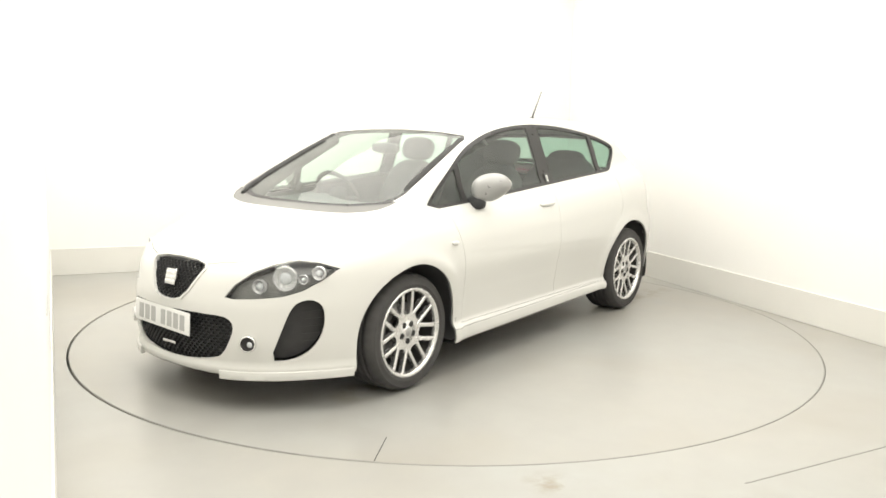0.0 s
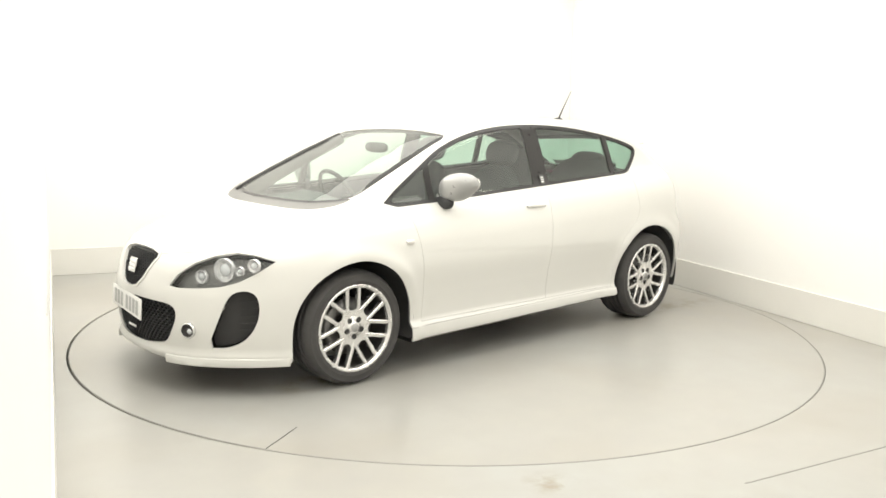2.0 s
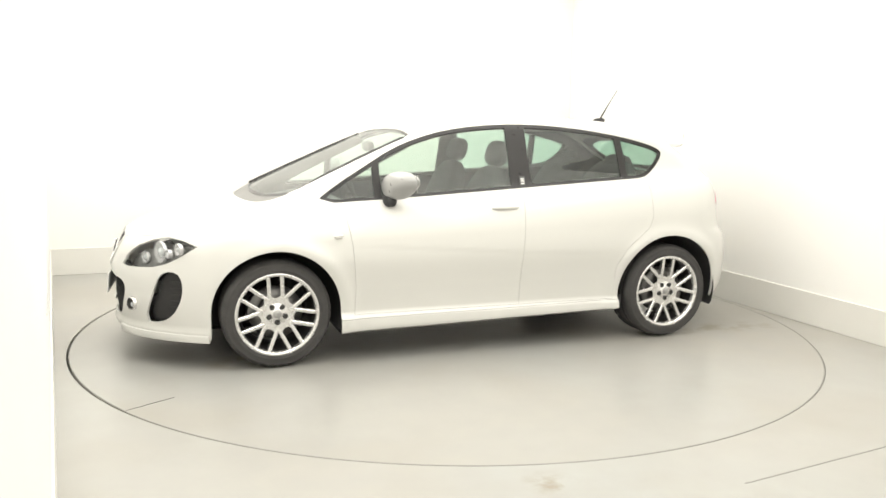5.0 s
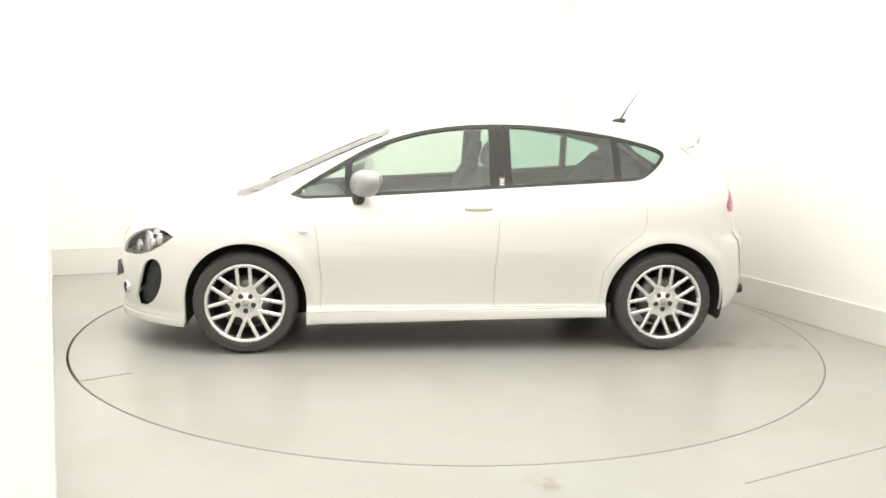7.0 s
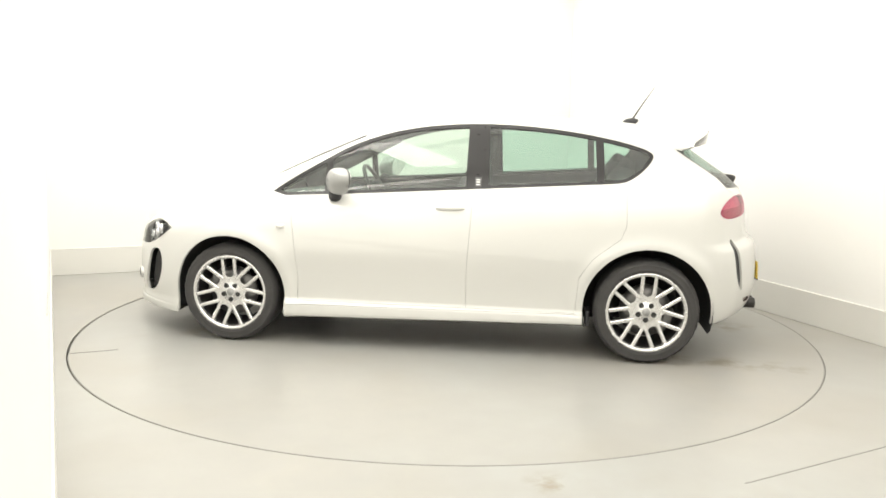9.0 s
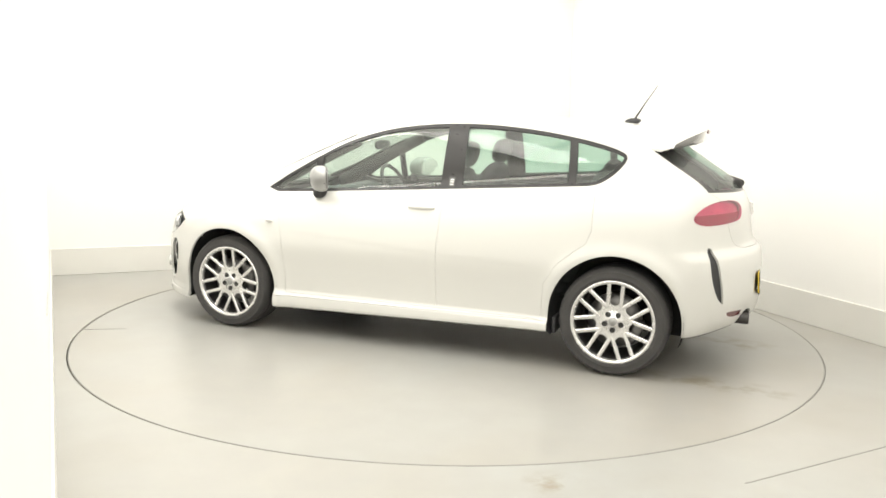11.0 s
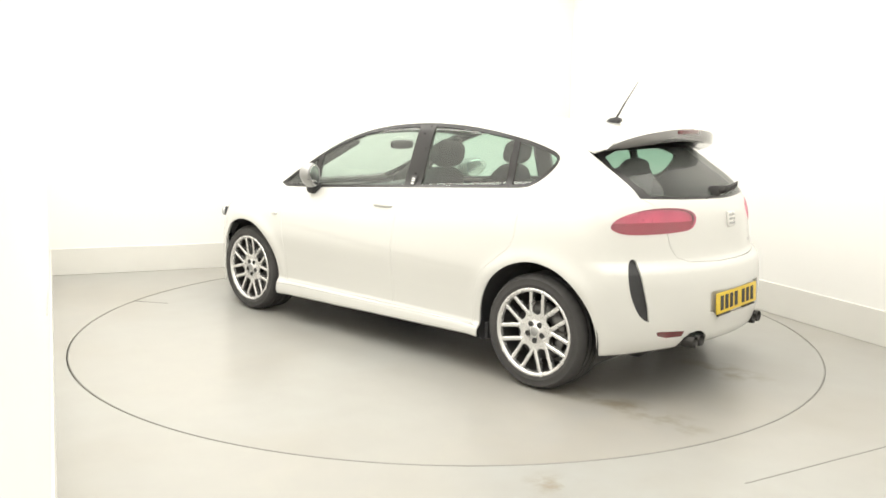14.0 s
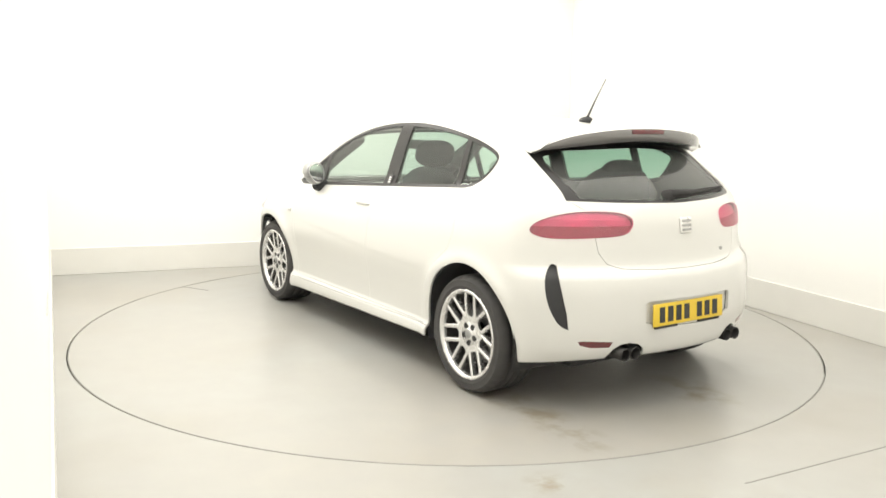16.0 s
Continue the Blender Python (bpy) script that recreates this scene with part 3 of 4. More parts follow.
    for mirror in (False, True):
        lamp = panel("headlight", head, M_LENS, "clear swept-back headlight with a dark bowl", 0.002, 0.0, mirror)
        panel("bowl", head, M_LAMPBOWL, "smoked silver bowl", 0.058, 0.0, mirror, parent=lamp)
        g = -1 if mirror else 1
        for x, y, z, r, inner in ((1.885, 0.545, 0.648, 0.062, M_LAMPSILVER), (1.795, 0.682, 0.680, 0.034, M_LAMPSILVER), (1.845, 0.630, 0.650, 0.024, M_LAMPSILVER), (1.965, 0.450, 0.608, 0.036, M_LAMPSILVER)):
            aim = pose(x, y * g, z) @ Matrix.Rotation(g * radians(25), 4, "Z") @ Matrix.Rotation(radians(90), 4, "Y")
            part("reflector_ring", lathe([(r, 0.0), (r * 1.02, 0.02), (r * 0.94, 0.022), (r * 0.80, 0.013), (r * 0.45, 0.007), (0.001, 0.006)], 28, aim), inner, lamp, "chrome reflector")
            part("lamp_lens", lathe([(r * 0.50, 0.004), (r * 0.48, 0.014), (r * 0.32, 0.022), (r * 0.12, 0.025), (0.0005, 0.0255)], 24, aim), M_LENSBALL, lamp, "clear projector lens")
        rear_lamp = panel("tail_light", tail_l, M_REDLENS, "pinkish red tail light", -0.002, 0.0, mirror)
        panel("lamp_bowl", tl.rest, M_REDBOWL, "silvered upper bowl", 0.022, 0.0, mirror, parent=rear_lamp)
        panel("lamp_stripe", stripe, M_LAMPBAND, "darker lower lamp band", 0.016, 0.012, mirror, parent=rear_lamp)
    # grilles and intakes
    front = lambda m: m[:, 0] > 1.7
    badge_grille = [(0.195, 0.700), (0.205, 0.682), (0.14, 0.575), (0.10, 0.538), (0.05, 0.524), (-0.05, 0.52), (-0.05, 0.718), (0.0, 0.718), (0.12, 0.714)]
    upper_grille = sk.cut(badge_grille, Y, Z, front)
    rim = Skin(sk.cut([(q[0], q[1]) for q in inset(badge_grille, -0.012)], Y, Z, front)).rest
    low = [(-0.05, 0.474), (0.30, 0.476), (0.375, 0.466), (0.402, 0.43), (0.392, 0.37), (0.350, 0.29), (0.30, 0.255), (0.15, 0.236), (-0.05, 0.230)]
    lower_grille = sk.cut(soft(low, 1), Y, Z, front)
    intake = sk.cut(soft([(-1.03, 0.252), (-0.955, 0.44), (-0.925, 0.51), (-0.89, 0.545), (-0.83, 0.556), (-0.78, 0.535), (-0.762, 0.48), (-0.768, 0.41), (-0.80, 0.34), (-0.853, 0.287), (-0.93, 0.255)], 1), diag, Z, front)

    def honeycomb(name, polys, material, label, deep, size, parent=None):
        """A lattice of six-sided cells over a black backing."""
        back = panel(name, polys, M_LINER, label, deep + 0.022, 0.0, both=True)
        net = Skin(polys)
        for j in range(-4, 40):
            for i in range(-2, 40):
                cy, cz = (i + 0.5 * (j % 2)) * size * 1.75, 0.2 + j * size * 0.80
                if 0.2 < cz < 0.74 and cy < 0.42:
                    net.cut([(cy + 0.88 * size * math.cos(radians(60 * k)) * 0.86, cz + 0.62 * size * math.sin(radians(60 * k)) * 0.86) for k in range(6)], Y, Z)
        panel("lattice", net.rest, material, "black honeycomb lattice", deep, 0.010, both=True, parent=back)
        return back
    panel("grille_surround", rim, M_PAINT, "white raised grille surround", -0.006, 0.02, both=True)
    honeycomb("grille", upper_grille, M_PLASTIC, "black honeycomb upper grille", 0.010, 0.016)
    honeycomb("lower_grille", lower_grille, M_PLASTIC, "black honeycomb lower grille", 0.018, 0.019)
    vent = sk.cut(soft([(-0.740, 0.747), (-0.724, 0.715), (-0.719, 0.66), (-0.735, 0.57), (-0.775, 0.485), (-0.815, 0.445), (-0.850, 0.435), (-0.775, 0.735), (-0.76, 0.748)], 1), rear_diag, Z, aft)
    refl = sk.cut([(0.480, 0.346), (0.468, 0.374), (0.60, 0.382), (0.628, 0.380), (0.616, 0.360), (0.57, 0.346)], Y, Z, aft)
    notch = sk.cut([(0.480, 0.20), (0.478, 0.30), (0.462, 0.335), (0.430, 0.358), (0.385, 0.366), (0.340, 0.358), (0.308, 0.335), (0.292, 0.30), (0.290, 0.20)], Y, Z, aft)
    recess = sk.cut(soft([(0.31, 0.430), (-0.30, 0.427), (-0.30, 0.572), (0.29, 0.570), (0.315, 0.555)], 1), Y, Z, aft)
    panel("plate_recess", recess, M_PAINT, "white hollow behind the number plate", 0.018, 0.0, both=True)
    opening = Skin(intake)
    slats = [opening.cut([(-0.868, z), (-0.74, z + 0.004), (-0.74, z + 0.014), (-0.868, z + 0.010)], diag, Z) for z in (0.335, 0.372, 0.409, 0.446, 0.483)]
    for mirror in (False, True):
        mouth = panel("side_intake", intake, M_LINER, "black bumper intake", 0.045, 0.0, mirror)
        for slat in slats:
            panel("intake_slat", slat, M_LINER, "", 0.036, 0.009, mirror, parent=mouth)
        panel("exhaust_recess", notch, M_LINER, "black recess round the tail pipes", 0.055, 0.0, mirror)
        panel("rear_vent", vent, M_PLASTIC, "black curved bumper vent", 0.012, 0.0, mirror)
        panel("reflector", refl, M_RED_DARK, "red rear reflector", 0.001, 0.008, mirror)
    # underside
    below = []
    for x0, x1 in ((-2.2, -1.65), (-1.65, -0.95), (-0.95, 0.9), (0.9, 1.7), (1.7, 2.3)):
        below += sk.cut([(x0, 0.0), (x1, 0.0), (x1, float(keel(x1)) + 0.007), (x0, float(keel(x0)) + 0.007)], X, Z)
    panel("underbody", below, M_LINER, "black underbody", 0.0, 0.0, both=True)
    # shut lines
    gap = 0.0018
    doors_front = [(0.845, 0.285), (0.838, 0.45), (0.865, 0.72), (0.905, 0.94)]
    doors_mid = [(-0.212, 0.285), (-0.212, 0.50), (-0.235, 0.85), (-0.240, 1.005)]
    doors_rear = [(-0.872, 0.285), (-0.885, 0.50), (-0.96, 0.62), (-1.06, 0.70), (-1.12, 0.745), (-1.150, 0.82), (-1.145, 1.075)]
    strip([(0.94, 0.262), (0.0, 0.268), (-0.93, 0.280)], 0.0022, X, Z, flanks, sk)
    for line in (doors_front, doors_mid, doors_rear, [(0.845, 0.285), (-0.872, 0.285)]):
        strip(line, gap, X, Z, flanks, sk)
    gate = [(-0.05, 0.712), (0.20, 0.713), (0.40, 0.722), (0.47, 0.745), (0.505, 0.80), (0.520, 0.885)]
    strip(gate, 0.002, Y, Z, aft, sk)
    strip([(0.52, 0.98), (0.60, 1.04), (0.64, 1.10), (0.640, 1.28)], 0.002, Y, Z, lambda m: m[:, 0] < -1.38, sk)
    bonnet_edge = [(2.085, 0.20), (2.03, 0.33), (1.97, 0.43), (1.88, 0.555), (1.70, 0.665), (1.45, 0.715), (1.20, 0.70)]
    strip(bonnet_edge, 0.0025, X, Y, lambda m: (m[:, 2] > 0.68) & (m[:, 0] > 1.1), sk)

    def within(m, outline, a, b):
        """Which middles lie inside an outline (any shape)."""
        px, py = m[:, a], m[:, b]
        hit = np.zeros(len(m), bool)
        for (x0, y0), (x1, y1) in zip(outline, outline[1:] + outline[:1]):
            with np.errstate(divide="ignore", invalid="ignore"):
                hit ^= ((y0 > py) != (y1 > py)) & (px < (x1 - x0) * (py - y0) / (y1 - y0) + x0)
        return hit
    front_door = sk.take(lambda m: flanks(m) & within(m, doors_front + doors_mid[::-1], 0, 2))
    rear_door = sk.take(lambda m: flanks(m) & within(m, doors_mid + doors_rear[::-1], 0, 2))
    bonnet = sk.take(lambda m: (m[:, 2] > 0.62) & within(m, [(2.3, -0.1), (2.2, 0.16)] + bonnet_edge + [(1.19, 0.6), (1.19, -0.1)], 0, 1) & (m[:, 2] > 0.71))
    tailgate = sk.take(lambda m: aft(m) & within(m, gate + [(0.52, 0.98), (0.60, 1.04), (0.64, 1.10), (0.64, 1.30), (-0.05, 1.34)], 1, 2))
    nose_part = sk.take(lambda m: (m[:, 0] > 1.62) & (m[:, 0] > 1.64 + 0.5 * np.maximum(m[:, 2] - 0.4, 0)) & (m[:, 2] < 0.725))
    tail_part = sk.take(lambda m: (m[:, 0] < -1.62 - 0.36 * np.maximum(m[:, 2] - 0.5, 0)) & (m[:, 2] < 0.885))
    body = panel("body", sk.rest, M_PAINT, "white painted body shell", 0.0, 0.014, both=True)
    panel("bonnet", bonnet, M_PAINT, "white bonnet", 0.0, 0.014, both=True)
    panel("front_bumper", nose_part, M_PAINT, "white front bumper with a low lip", 0.0, 0.014, both=True)
    panel("rear_bumper", tail_part, M_PAINT, "white rear bumper", 0.0, 0.014, both=True)
    panel("tailgate", tailgate, M_PAINT, "white tailgate", 0.0, 0.014, both=True)
    for mirror in (False, True):
        g = -1 if mirror else 1
        door = panel("front_door", front_door, M_PAINT, "white front door", 0.0, 0.014, mirror)
        panel("rear_door", rear_door, M_PAINT, "white rear door", 0.0, 0.014, mirror)
        part("handle", blob(-0.105, g * 0.822, 0.892, 0.088, 0.016, 0.0125, 3.0, 12), M_PAINT, door, "", 1.0)
    lining = sk.rest + front_door + rear_door + tailgate
    lining = [q for q in lining if -1.75 < q[0][0] < 1.25]
    roof = [q for q in lining if q[0][2] > 1.16 and q[0][1] < 0.62 and q[0][0] < 0.33]
    lining = [q for q in lining if not (q[0][2] > 1.16 and q[0][1] < 0.62 and q[0][0] < 0.33)]
    panel("headliner", roof, M_HEADLINER, "pale grey headliner", 0.028, 0.0, both=True)
    panel("cabin_lining", lining, M_INNER, "dark cabin lining", 0.028, 0.0, both=True)
    return car


M_LAMPBAND = mat("magenta_lamp_band", (0.36, 0.13, 0.20), 0.3, metal=0.3)
car = build_car()


# ---------------------------------------------------------------- wheels
def build_wheels():
    tyre_profile = [(0.237, 0.029), (0.245, 0.033), (0.252, 0.0335), (0.254, 0.0355), (0.258, 0.0355), (0.260, 0.0345), (0.275, 0.036), (0.283, 0.0345), (0.285, 0.0355), (0.288, 0.035), (0.290, 0.031), (0.292, 0.030), (0.303, 0.016), (0.309, 0.004), (0.312, -0.010)]
    for k in range(4):
        h = -0.030 - k * 0.043
        tyre_profile += [(0.312, h), (0.306, h - 0.002), (0.306, h - 0.008), (0.312, h - 0.010)]
    tyre_profile += [(0.311, -0.185), (0.303, -0.200), (0.275, -0.215), (0.237, -0.208)]
    for ax in (AXLE, -AXLE):
        for g in (1, -1):
            wheel = new("wheel")
            wheel.parent = car
            wheel.matrix_local = pose(ax, g * (0.806 if ax > 0 else 0.830), WHEEL_Z, -90 * g)
            tagged(wheel, "silver multi-spoke alloy wheel with a black tyre")
            n = 144
            bm = lathe(tyre_profile, n)
            for v in bm.verts:
                a = round(math.atan2(v.co.y, v.co.x) * n / (2 * math.pi))
                r = v.co.xy.length
                if a % 4 == 0 and r > 0.300 and (v.co.z > -0.028 or v.co.z < -0.17):
                    v.co.xy *= (r - 0.0045) / r
            part("tyre", bm, M_RUBBER, wheel, "black low-profile tyre", 0.5)
            part("rim_barrel", lathe([(0.197, -0.19), (0.214, -0.19), (0.2155, 0.006)], 96), M_BARREL, wheel, "inner barrel of the rim, darkened for shade", 0.5)
            bm = lathe([(0.215, 0.004), (0.2165, 0.020), (0.222, 0.031), (0.230, 0.035), (0.237, 0.034), (0.240, 0.028), (0.238, -0.2)], 96)
            rim = part("rim", bm, M_ALLOY, wheel, "silver alloy rim", 0.5)
            bm = bmesh.new()
            for k in range(7):
                turn = Matrix.Rotation(2 * math.pi * k / 7 + (1.5 * math.pi + (0.05 if ax > 0 else -0.05)) * g, 4, "Z")
                for s in (1, -1):
                    # each bar leans in towards the hub and rises to the rim
                    steps = [(0.062, 0.034, 0.006), (0.10, 0.037, 0.010), (0.155, 0.0375, 0.016), (0.219, 0.0385, 0.022)]
                    rings = []
                    for r, off, h in steps:
                        w = 0.0108
                        c = [(r, s * off - w, h - 0.030), (r, s * off - w, h - 0.004), (r, s * off - w * 0.5, h), (r, s * off + w * 0.5, h), (r, s * off + w, h - 0.004), (r, s * off + w, h - 0.030)]
                        rings.append([bm.verts.new(turn @ Vector(q)) for q in c])
                    for a, b in zip(rings, rings[1:]):
                        for i in range(5):
                            bm.faces.new((a[i], b[i], b[i + 1], a[i + 1]))
                # web that joins neighbouring pairs near the hub
                half = Matrix.Rotation(math.pi / 7, 4, "Z")
                pts = [(0.055, -0.026), (0.055, 0.026), (0.095, 0.018), (0.107, 0.0), (0.095, -0.018)]
                up = [bm.verts.new(turn @ half @ Vector((x, y, 0.007))) for x, y in pts]
                dn = [bm.verts.new(turn @ half @ Vector((x, y, -0.02))) for x, y in pts]
                bm.faces.new(up)
                for i in range(5):
                    bm.faces.new((dn[i], dn[(i + 1) % 5], up[(i + 1) % 5], up[i]))
                # rounded closing of the slot between the two bars of a pair
                pts = [(0.05, -0.030), (0.05, 0.030), (0.108, 0.028), (0.098, 0.016), (0.094, 0.0), (0.098, -0.016), (0.108, -0.028)]
                up = [bm.verts.new(turn @ Vector((x, y, 0.0068))) for x, y in pts]
                bm.faces.new(up)
            bmesh.ops.recalc_face_normals(bm, faces=bm.faces)
            part("spokes", bm, M_ALLOY, wheel, "silver twin spokes", 0.5)
            part("hub", lathe([(0.066, -0.03), (0.066, 0.004), (0.060, 0.009), (0.034, 0.007), (0.032, 0.012), (0.027, 0.014), (0.001, 0.0145)], 48), M_ALLOY, wheel)
            part("hub_cap", lathe([(0.024, 0.013), (0.023, 0.0165), (0.001, 0.017)], 32), M_SILVER, wheel, "grey centre cap")
            # near-black discs on the hub face in place of shaded bolt holes
            for k in range(5):
                a = 2 * math.pi * k / 5 + math.pi / 2 * g
                part("bolt_hole", lathe([(0.0155, 0.004), (0.0155, 0.0102), (0.012, 0.0104), (0.010, 0.009), (0.001, 0.0085)], 12, Matrix.Translation((0.0485 * math.cos(a), 0.0485 * math.sin(a), 0))), M_LINER, wheel, "dark disc standing for a shaded bolt hole")
            part("brake_disc", lathe([(0.07, -0.05), (0.155, -0.05), (0.155, -0.075), (0.07, -0.075)], 48), M_DISC, wheel, "steel brake disc")
            bm = bmesh.new()
            ring = []
            for k in range(9):
                a = radians((-60 if ax > 0 else 120) + k * 8)
                ring.append([bm.verts.new((r * math.cos(a), r * math.sin(a), h)) for r, h in ((0.10, -0.09), (0.10, -0.036), (0.115, -0.030), (0.155, -0.030), (0.166, -0.036), (0.166, -0.09))])
            for a, b in zip(ring, ring[1:]):
                for i in range(6):
                    bm.faces.new((a[i], a[(i + 1) % 6], b[(i + 1) % 6], b[i]))
            bm.faces.new(ring[0])
            bm.faces.new(ring[-1][::-1])
            part("brake_caliper", bm, M_DISC, wheel, "grey brake caliper")
            # liner of the wheel arch
            bm = bmesh.new()
            r, prev = 0.385, None
            for k in range(29):
                a = radians(-22 + 224 * k / 28)
                x, z = ax + r * math.cos(a), max(WHEEL_Z + r * math.sin(a), 0.20)
                cur = [bm.verts.new((x, g * y, z)) for y in ((0.745 if x - AXLE > 0.22 else 0.845), 0.56)] + [bm.verts.new((ax, g * 0.56, 0.22))]
                if prev:
                    bm.faces.new((prev[0], cur[0], cur[1], prev[1]))
                    bm.faces.new((prev[1], cur[1], cur[2]))
                prev = cur
            part("arch_liner", bm, M_LINER, car, "black wheel arch liner", 0.3)
        axle = tube([(ax, -0.70, WHEEL_Z), (ax, 0.70, WHEEL_Z)], 0.035)
        part("axle", axle, M_LINER, car)


build_wheels()


# ---------------------------------------------------------------- outer fittings
def front_x(y, z):
    """Where the front of the skin lies at that width and height."""
    lo, hi = 1.2, 2.4
    for _ in range(30):
        mid = (lo + hi) / 2
        lo, hi = (mid, hi) if float(body_field(np.array(mid), np.array(y), np.array(z))) < 0 else (lo, mid)
    return lo


def build_fittings():
    for g in (1, -1):
        # blade of the front apron
        bm = bmesh.new()
        rows = []
        for k in range(25):
            y = 0.325 + 0.460 * k / 24
            x = front_x(y, 0.215)
            d = Vector((x + 0.35, y * 1.9, 0)).normalized() * (0.003 + 0.008 * math.sin(math.pi * min(1, 0.12 + k / 24)))
            rows.append([bm.verts.new((x + d.x * f, g * (y + d.y * f), z)) for f, z in ((-0.5, 0.206), (0.8, 0.200), (1.0, 0.192), (1.0, 0.166), (0.6, 0.160), (-3.0, 0.160))])
        for a, b in zip(rows, rows[1:]):
            for i in range(5):
                bm.faces.new((a[i], a[i + 1], b[i + 1], b[i]))
        bm.faces.new(rows[0])
        bm.faces.new(rows[-1][::-1])
        bmesh.ops.recalc_face_normals(bm, faces=bm.faces)
        part("front_lip", bm, M_PAINT, car, "white lip of the front apron", 0.6)
    for g in (1, -1):
        # door mirror
        def hood(q, g=g):
            # fuller towards the door, drawn to a rounded point outwards and swept back
            out = q.y * g
            dz = -0.082 * q.z * ((0.50 if q.z < 0 else 0.22) * max(0.0, out) ** 1.3 + (0.10 if q.z < 0 else 0.0) * max(0.0, -out))
            return (-0.045 * out, 0, dz + 0.014 * out)
        bm = blob(0.576, g * 0.838, 1.036, 0.078, 0.092, 0.082, 2.4, 22, hood)
        for v in bm.verts:
            v.co.x = max(v.co.x, 0.530 - 0.042 * (v.co.y * g - 0.838) / 0.092)
        mirror = part("door_mirror", bm, M_SILVER, car, "silver door mirror on a black foot", 1.0)
        part("mirror_glass", blob(0.527, g * 0.838, 1.036, 0.006, 0.080, 0.068, 2.4, 14, hood), M_CHROME, mirror, "mirror glass", 1.0)
        part("mirror_foot", blob(0.618, g * 0.765, 0.945, 0.038, 0.058, 0.040, 2.8, 12), M_PLASTIC, mirror, "black mirror foot", 1.0)
        # fog lamp
        y = 0.466
        aim = pose(front_x(y, 0.345) + 0.004, g * y, 0.345) @ Matrix.Rotation(g * radians(32), 4, "Z") @ Matrix.Rotation(radians(90), 4, "Y")
        fog = part("fog_lamp", lathe([(0.040, -0.02), (0.040, 0.008), (0.036, 0.012), (0.031, 0.010), (0.030, 0.004)], 32, aim), M_CHROME, car, "round fog lamp with a dark bowl and chrome ring")
        part("fog_bowl", lathe([(0.032, 0.009), (0.027, 0.006), (0.012, 0.0045), (0.001, 0.004)], 32, aim), M_LINER, fog, "black bowl")
        # pale blob set off-centre to stand for the bright crescent on the lamp
        part("fog_highlight", lathe([(0.015, 0.002), (0.013, 0.008), (0.005, 0.011), (0.0005, 0.0115)], 20, aim @ pose(0.004, 0.010 * g, 0)), M_LENSBALL, fog, "pale off-centre blob standing for a highlight")
        part("fog_shade", lathe([(0.033, 0.0095), (0.0335, 0.0115), (0.028, 0.010), (0.027, 0.006)], 32, aim), M_BLACK, fog, "dark ring")
        # side marker on the wing
        part("side_marker", blob(0.945, g * 0.862, 0.752, 0.026, 0.010, 0.012, 3.4, 10), M_PALECHROME, car, "clear side indicator")
        # tail pipe in a dark cut-out
        for dy in (-0.034, 0.034):
            aim = pose(-1.950, g * (0.385 + dy), 0.312) @ Matrix.Rotation(radians(-90), 4, "Y")
            part("tail_pipe", lathe([(0.031, -0.10), (0.033, 0.045), (0.031, 0.050), (0.027, 0.045), (0.026, -0.03), (0.001, -0.04)], 28, aim), M_PIPE, car, "dark steel tail pipe")
        # mud flap behind the front wheel and lip before it
        part("mud_guard", box(-0.958, -0.935, *sorted((g * 0.68, g * 0.825)), 0.205, 0.30, 0.006), M_PLASTIC, car, "black stone guard")
        # sticker with two faint rows of writing on the door pillar
        m = pose(-0.262, g * 0.7165, 1.045, 20.5 * g)
        stick = part("pillar_sticker", box(-0.020, 0.020, -0.002, 0.002, -0.032, 0.032, 0.001, m), M_STICKER, car, "small dark sticker with pale bars")
        for dz in (-0.016, 0.0, 0.014):
            part("sticker_bar", box(-0.012, 0.012, *sorted((g * 0.001, g * 0.0032)), dz - 0.004, dz + 0.004, 0.0, m), M_WHITE, stick)
    # roof aerial
    aerial = part("aerial_base", blob(-1.215, 0.0, 1.428, 0.050, 0.018, 0.022, 2.2, 10, lambda q: (-0.012 * q.z, 0, 0)), M_PLASTIC, car, "black aerial foot")
    part("aerial_rod", tube([(-1.225, 0, 1.44), (-1.28, 0, 1.532), (-1.315, 0, 1.585), (-1.36, 0, 1.655)], [0.0065, 0.004, 0.003, 0.002], 8), M_PLASTIC, aerial, "black whip aerial")
    # roof spoiler

    def roof_z(x, y):
        lo, hi = 1.0, 1.6
        for _ in range(30):
            mid = (lo + hi) / 2
            lo, hi = (mid, hi) if float(body_field(np.array(x), np.array(y), np.array(mid))) < 0 else (lo, mid)
        return lo
    bm = bmesh.new()
    rows = []
    n = 40
    for k in range(n + 1):
        y = -0.612 + 1.224 * k / n
        q = abs(y) / 0.612
        lead_x = -1.31 - 0.10 * q ** 3
        lead_z = roof_z(lead_x, y)
        end_x = -1.680 + 0.17 * q ** 4
        end_z = 1.396 - 0.060 * q ** 2 - 0.055 * q ** 8
        th = 0.056 * (1 - q ** 6) + 0.010
        under_x = -1.50 + 0.03 * q ** 4
        mid_x, mid_z = (lead_x + end_x) / 2, (lead_z + end_z) / 2 + 0.010 * (1 - q ** 4)
        pts = [(lead_x + 0.03, lead_z - 0.006), (lead_x, lead_z + 0.001), (mid_x + 0.06, mid_z + 0.005), (mid_x - 0.08, mid_z + 0.002), (end_x + 0.012, end_z + 0.001), (end_x, end_z - 0.005), (end_x + 0.008, end_z - th), (end_x + 0.03, end_z - th - 0.004), (under_x, end_z - th - 0.012), (under_x + 0.10, end_z - th + 0.01)]
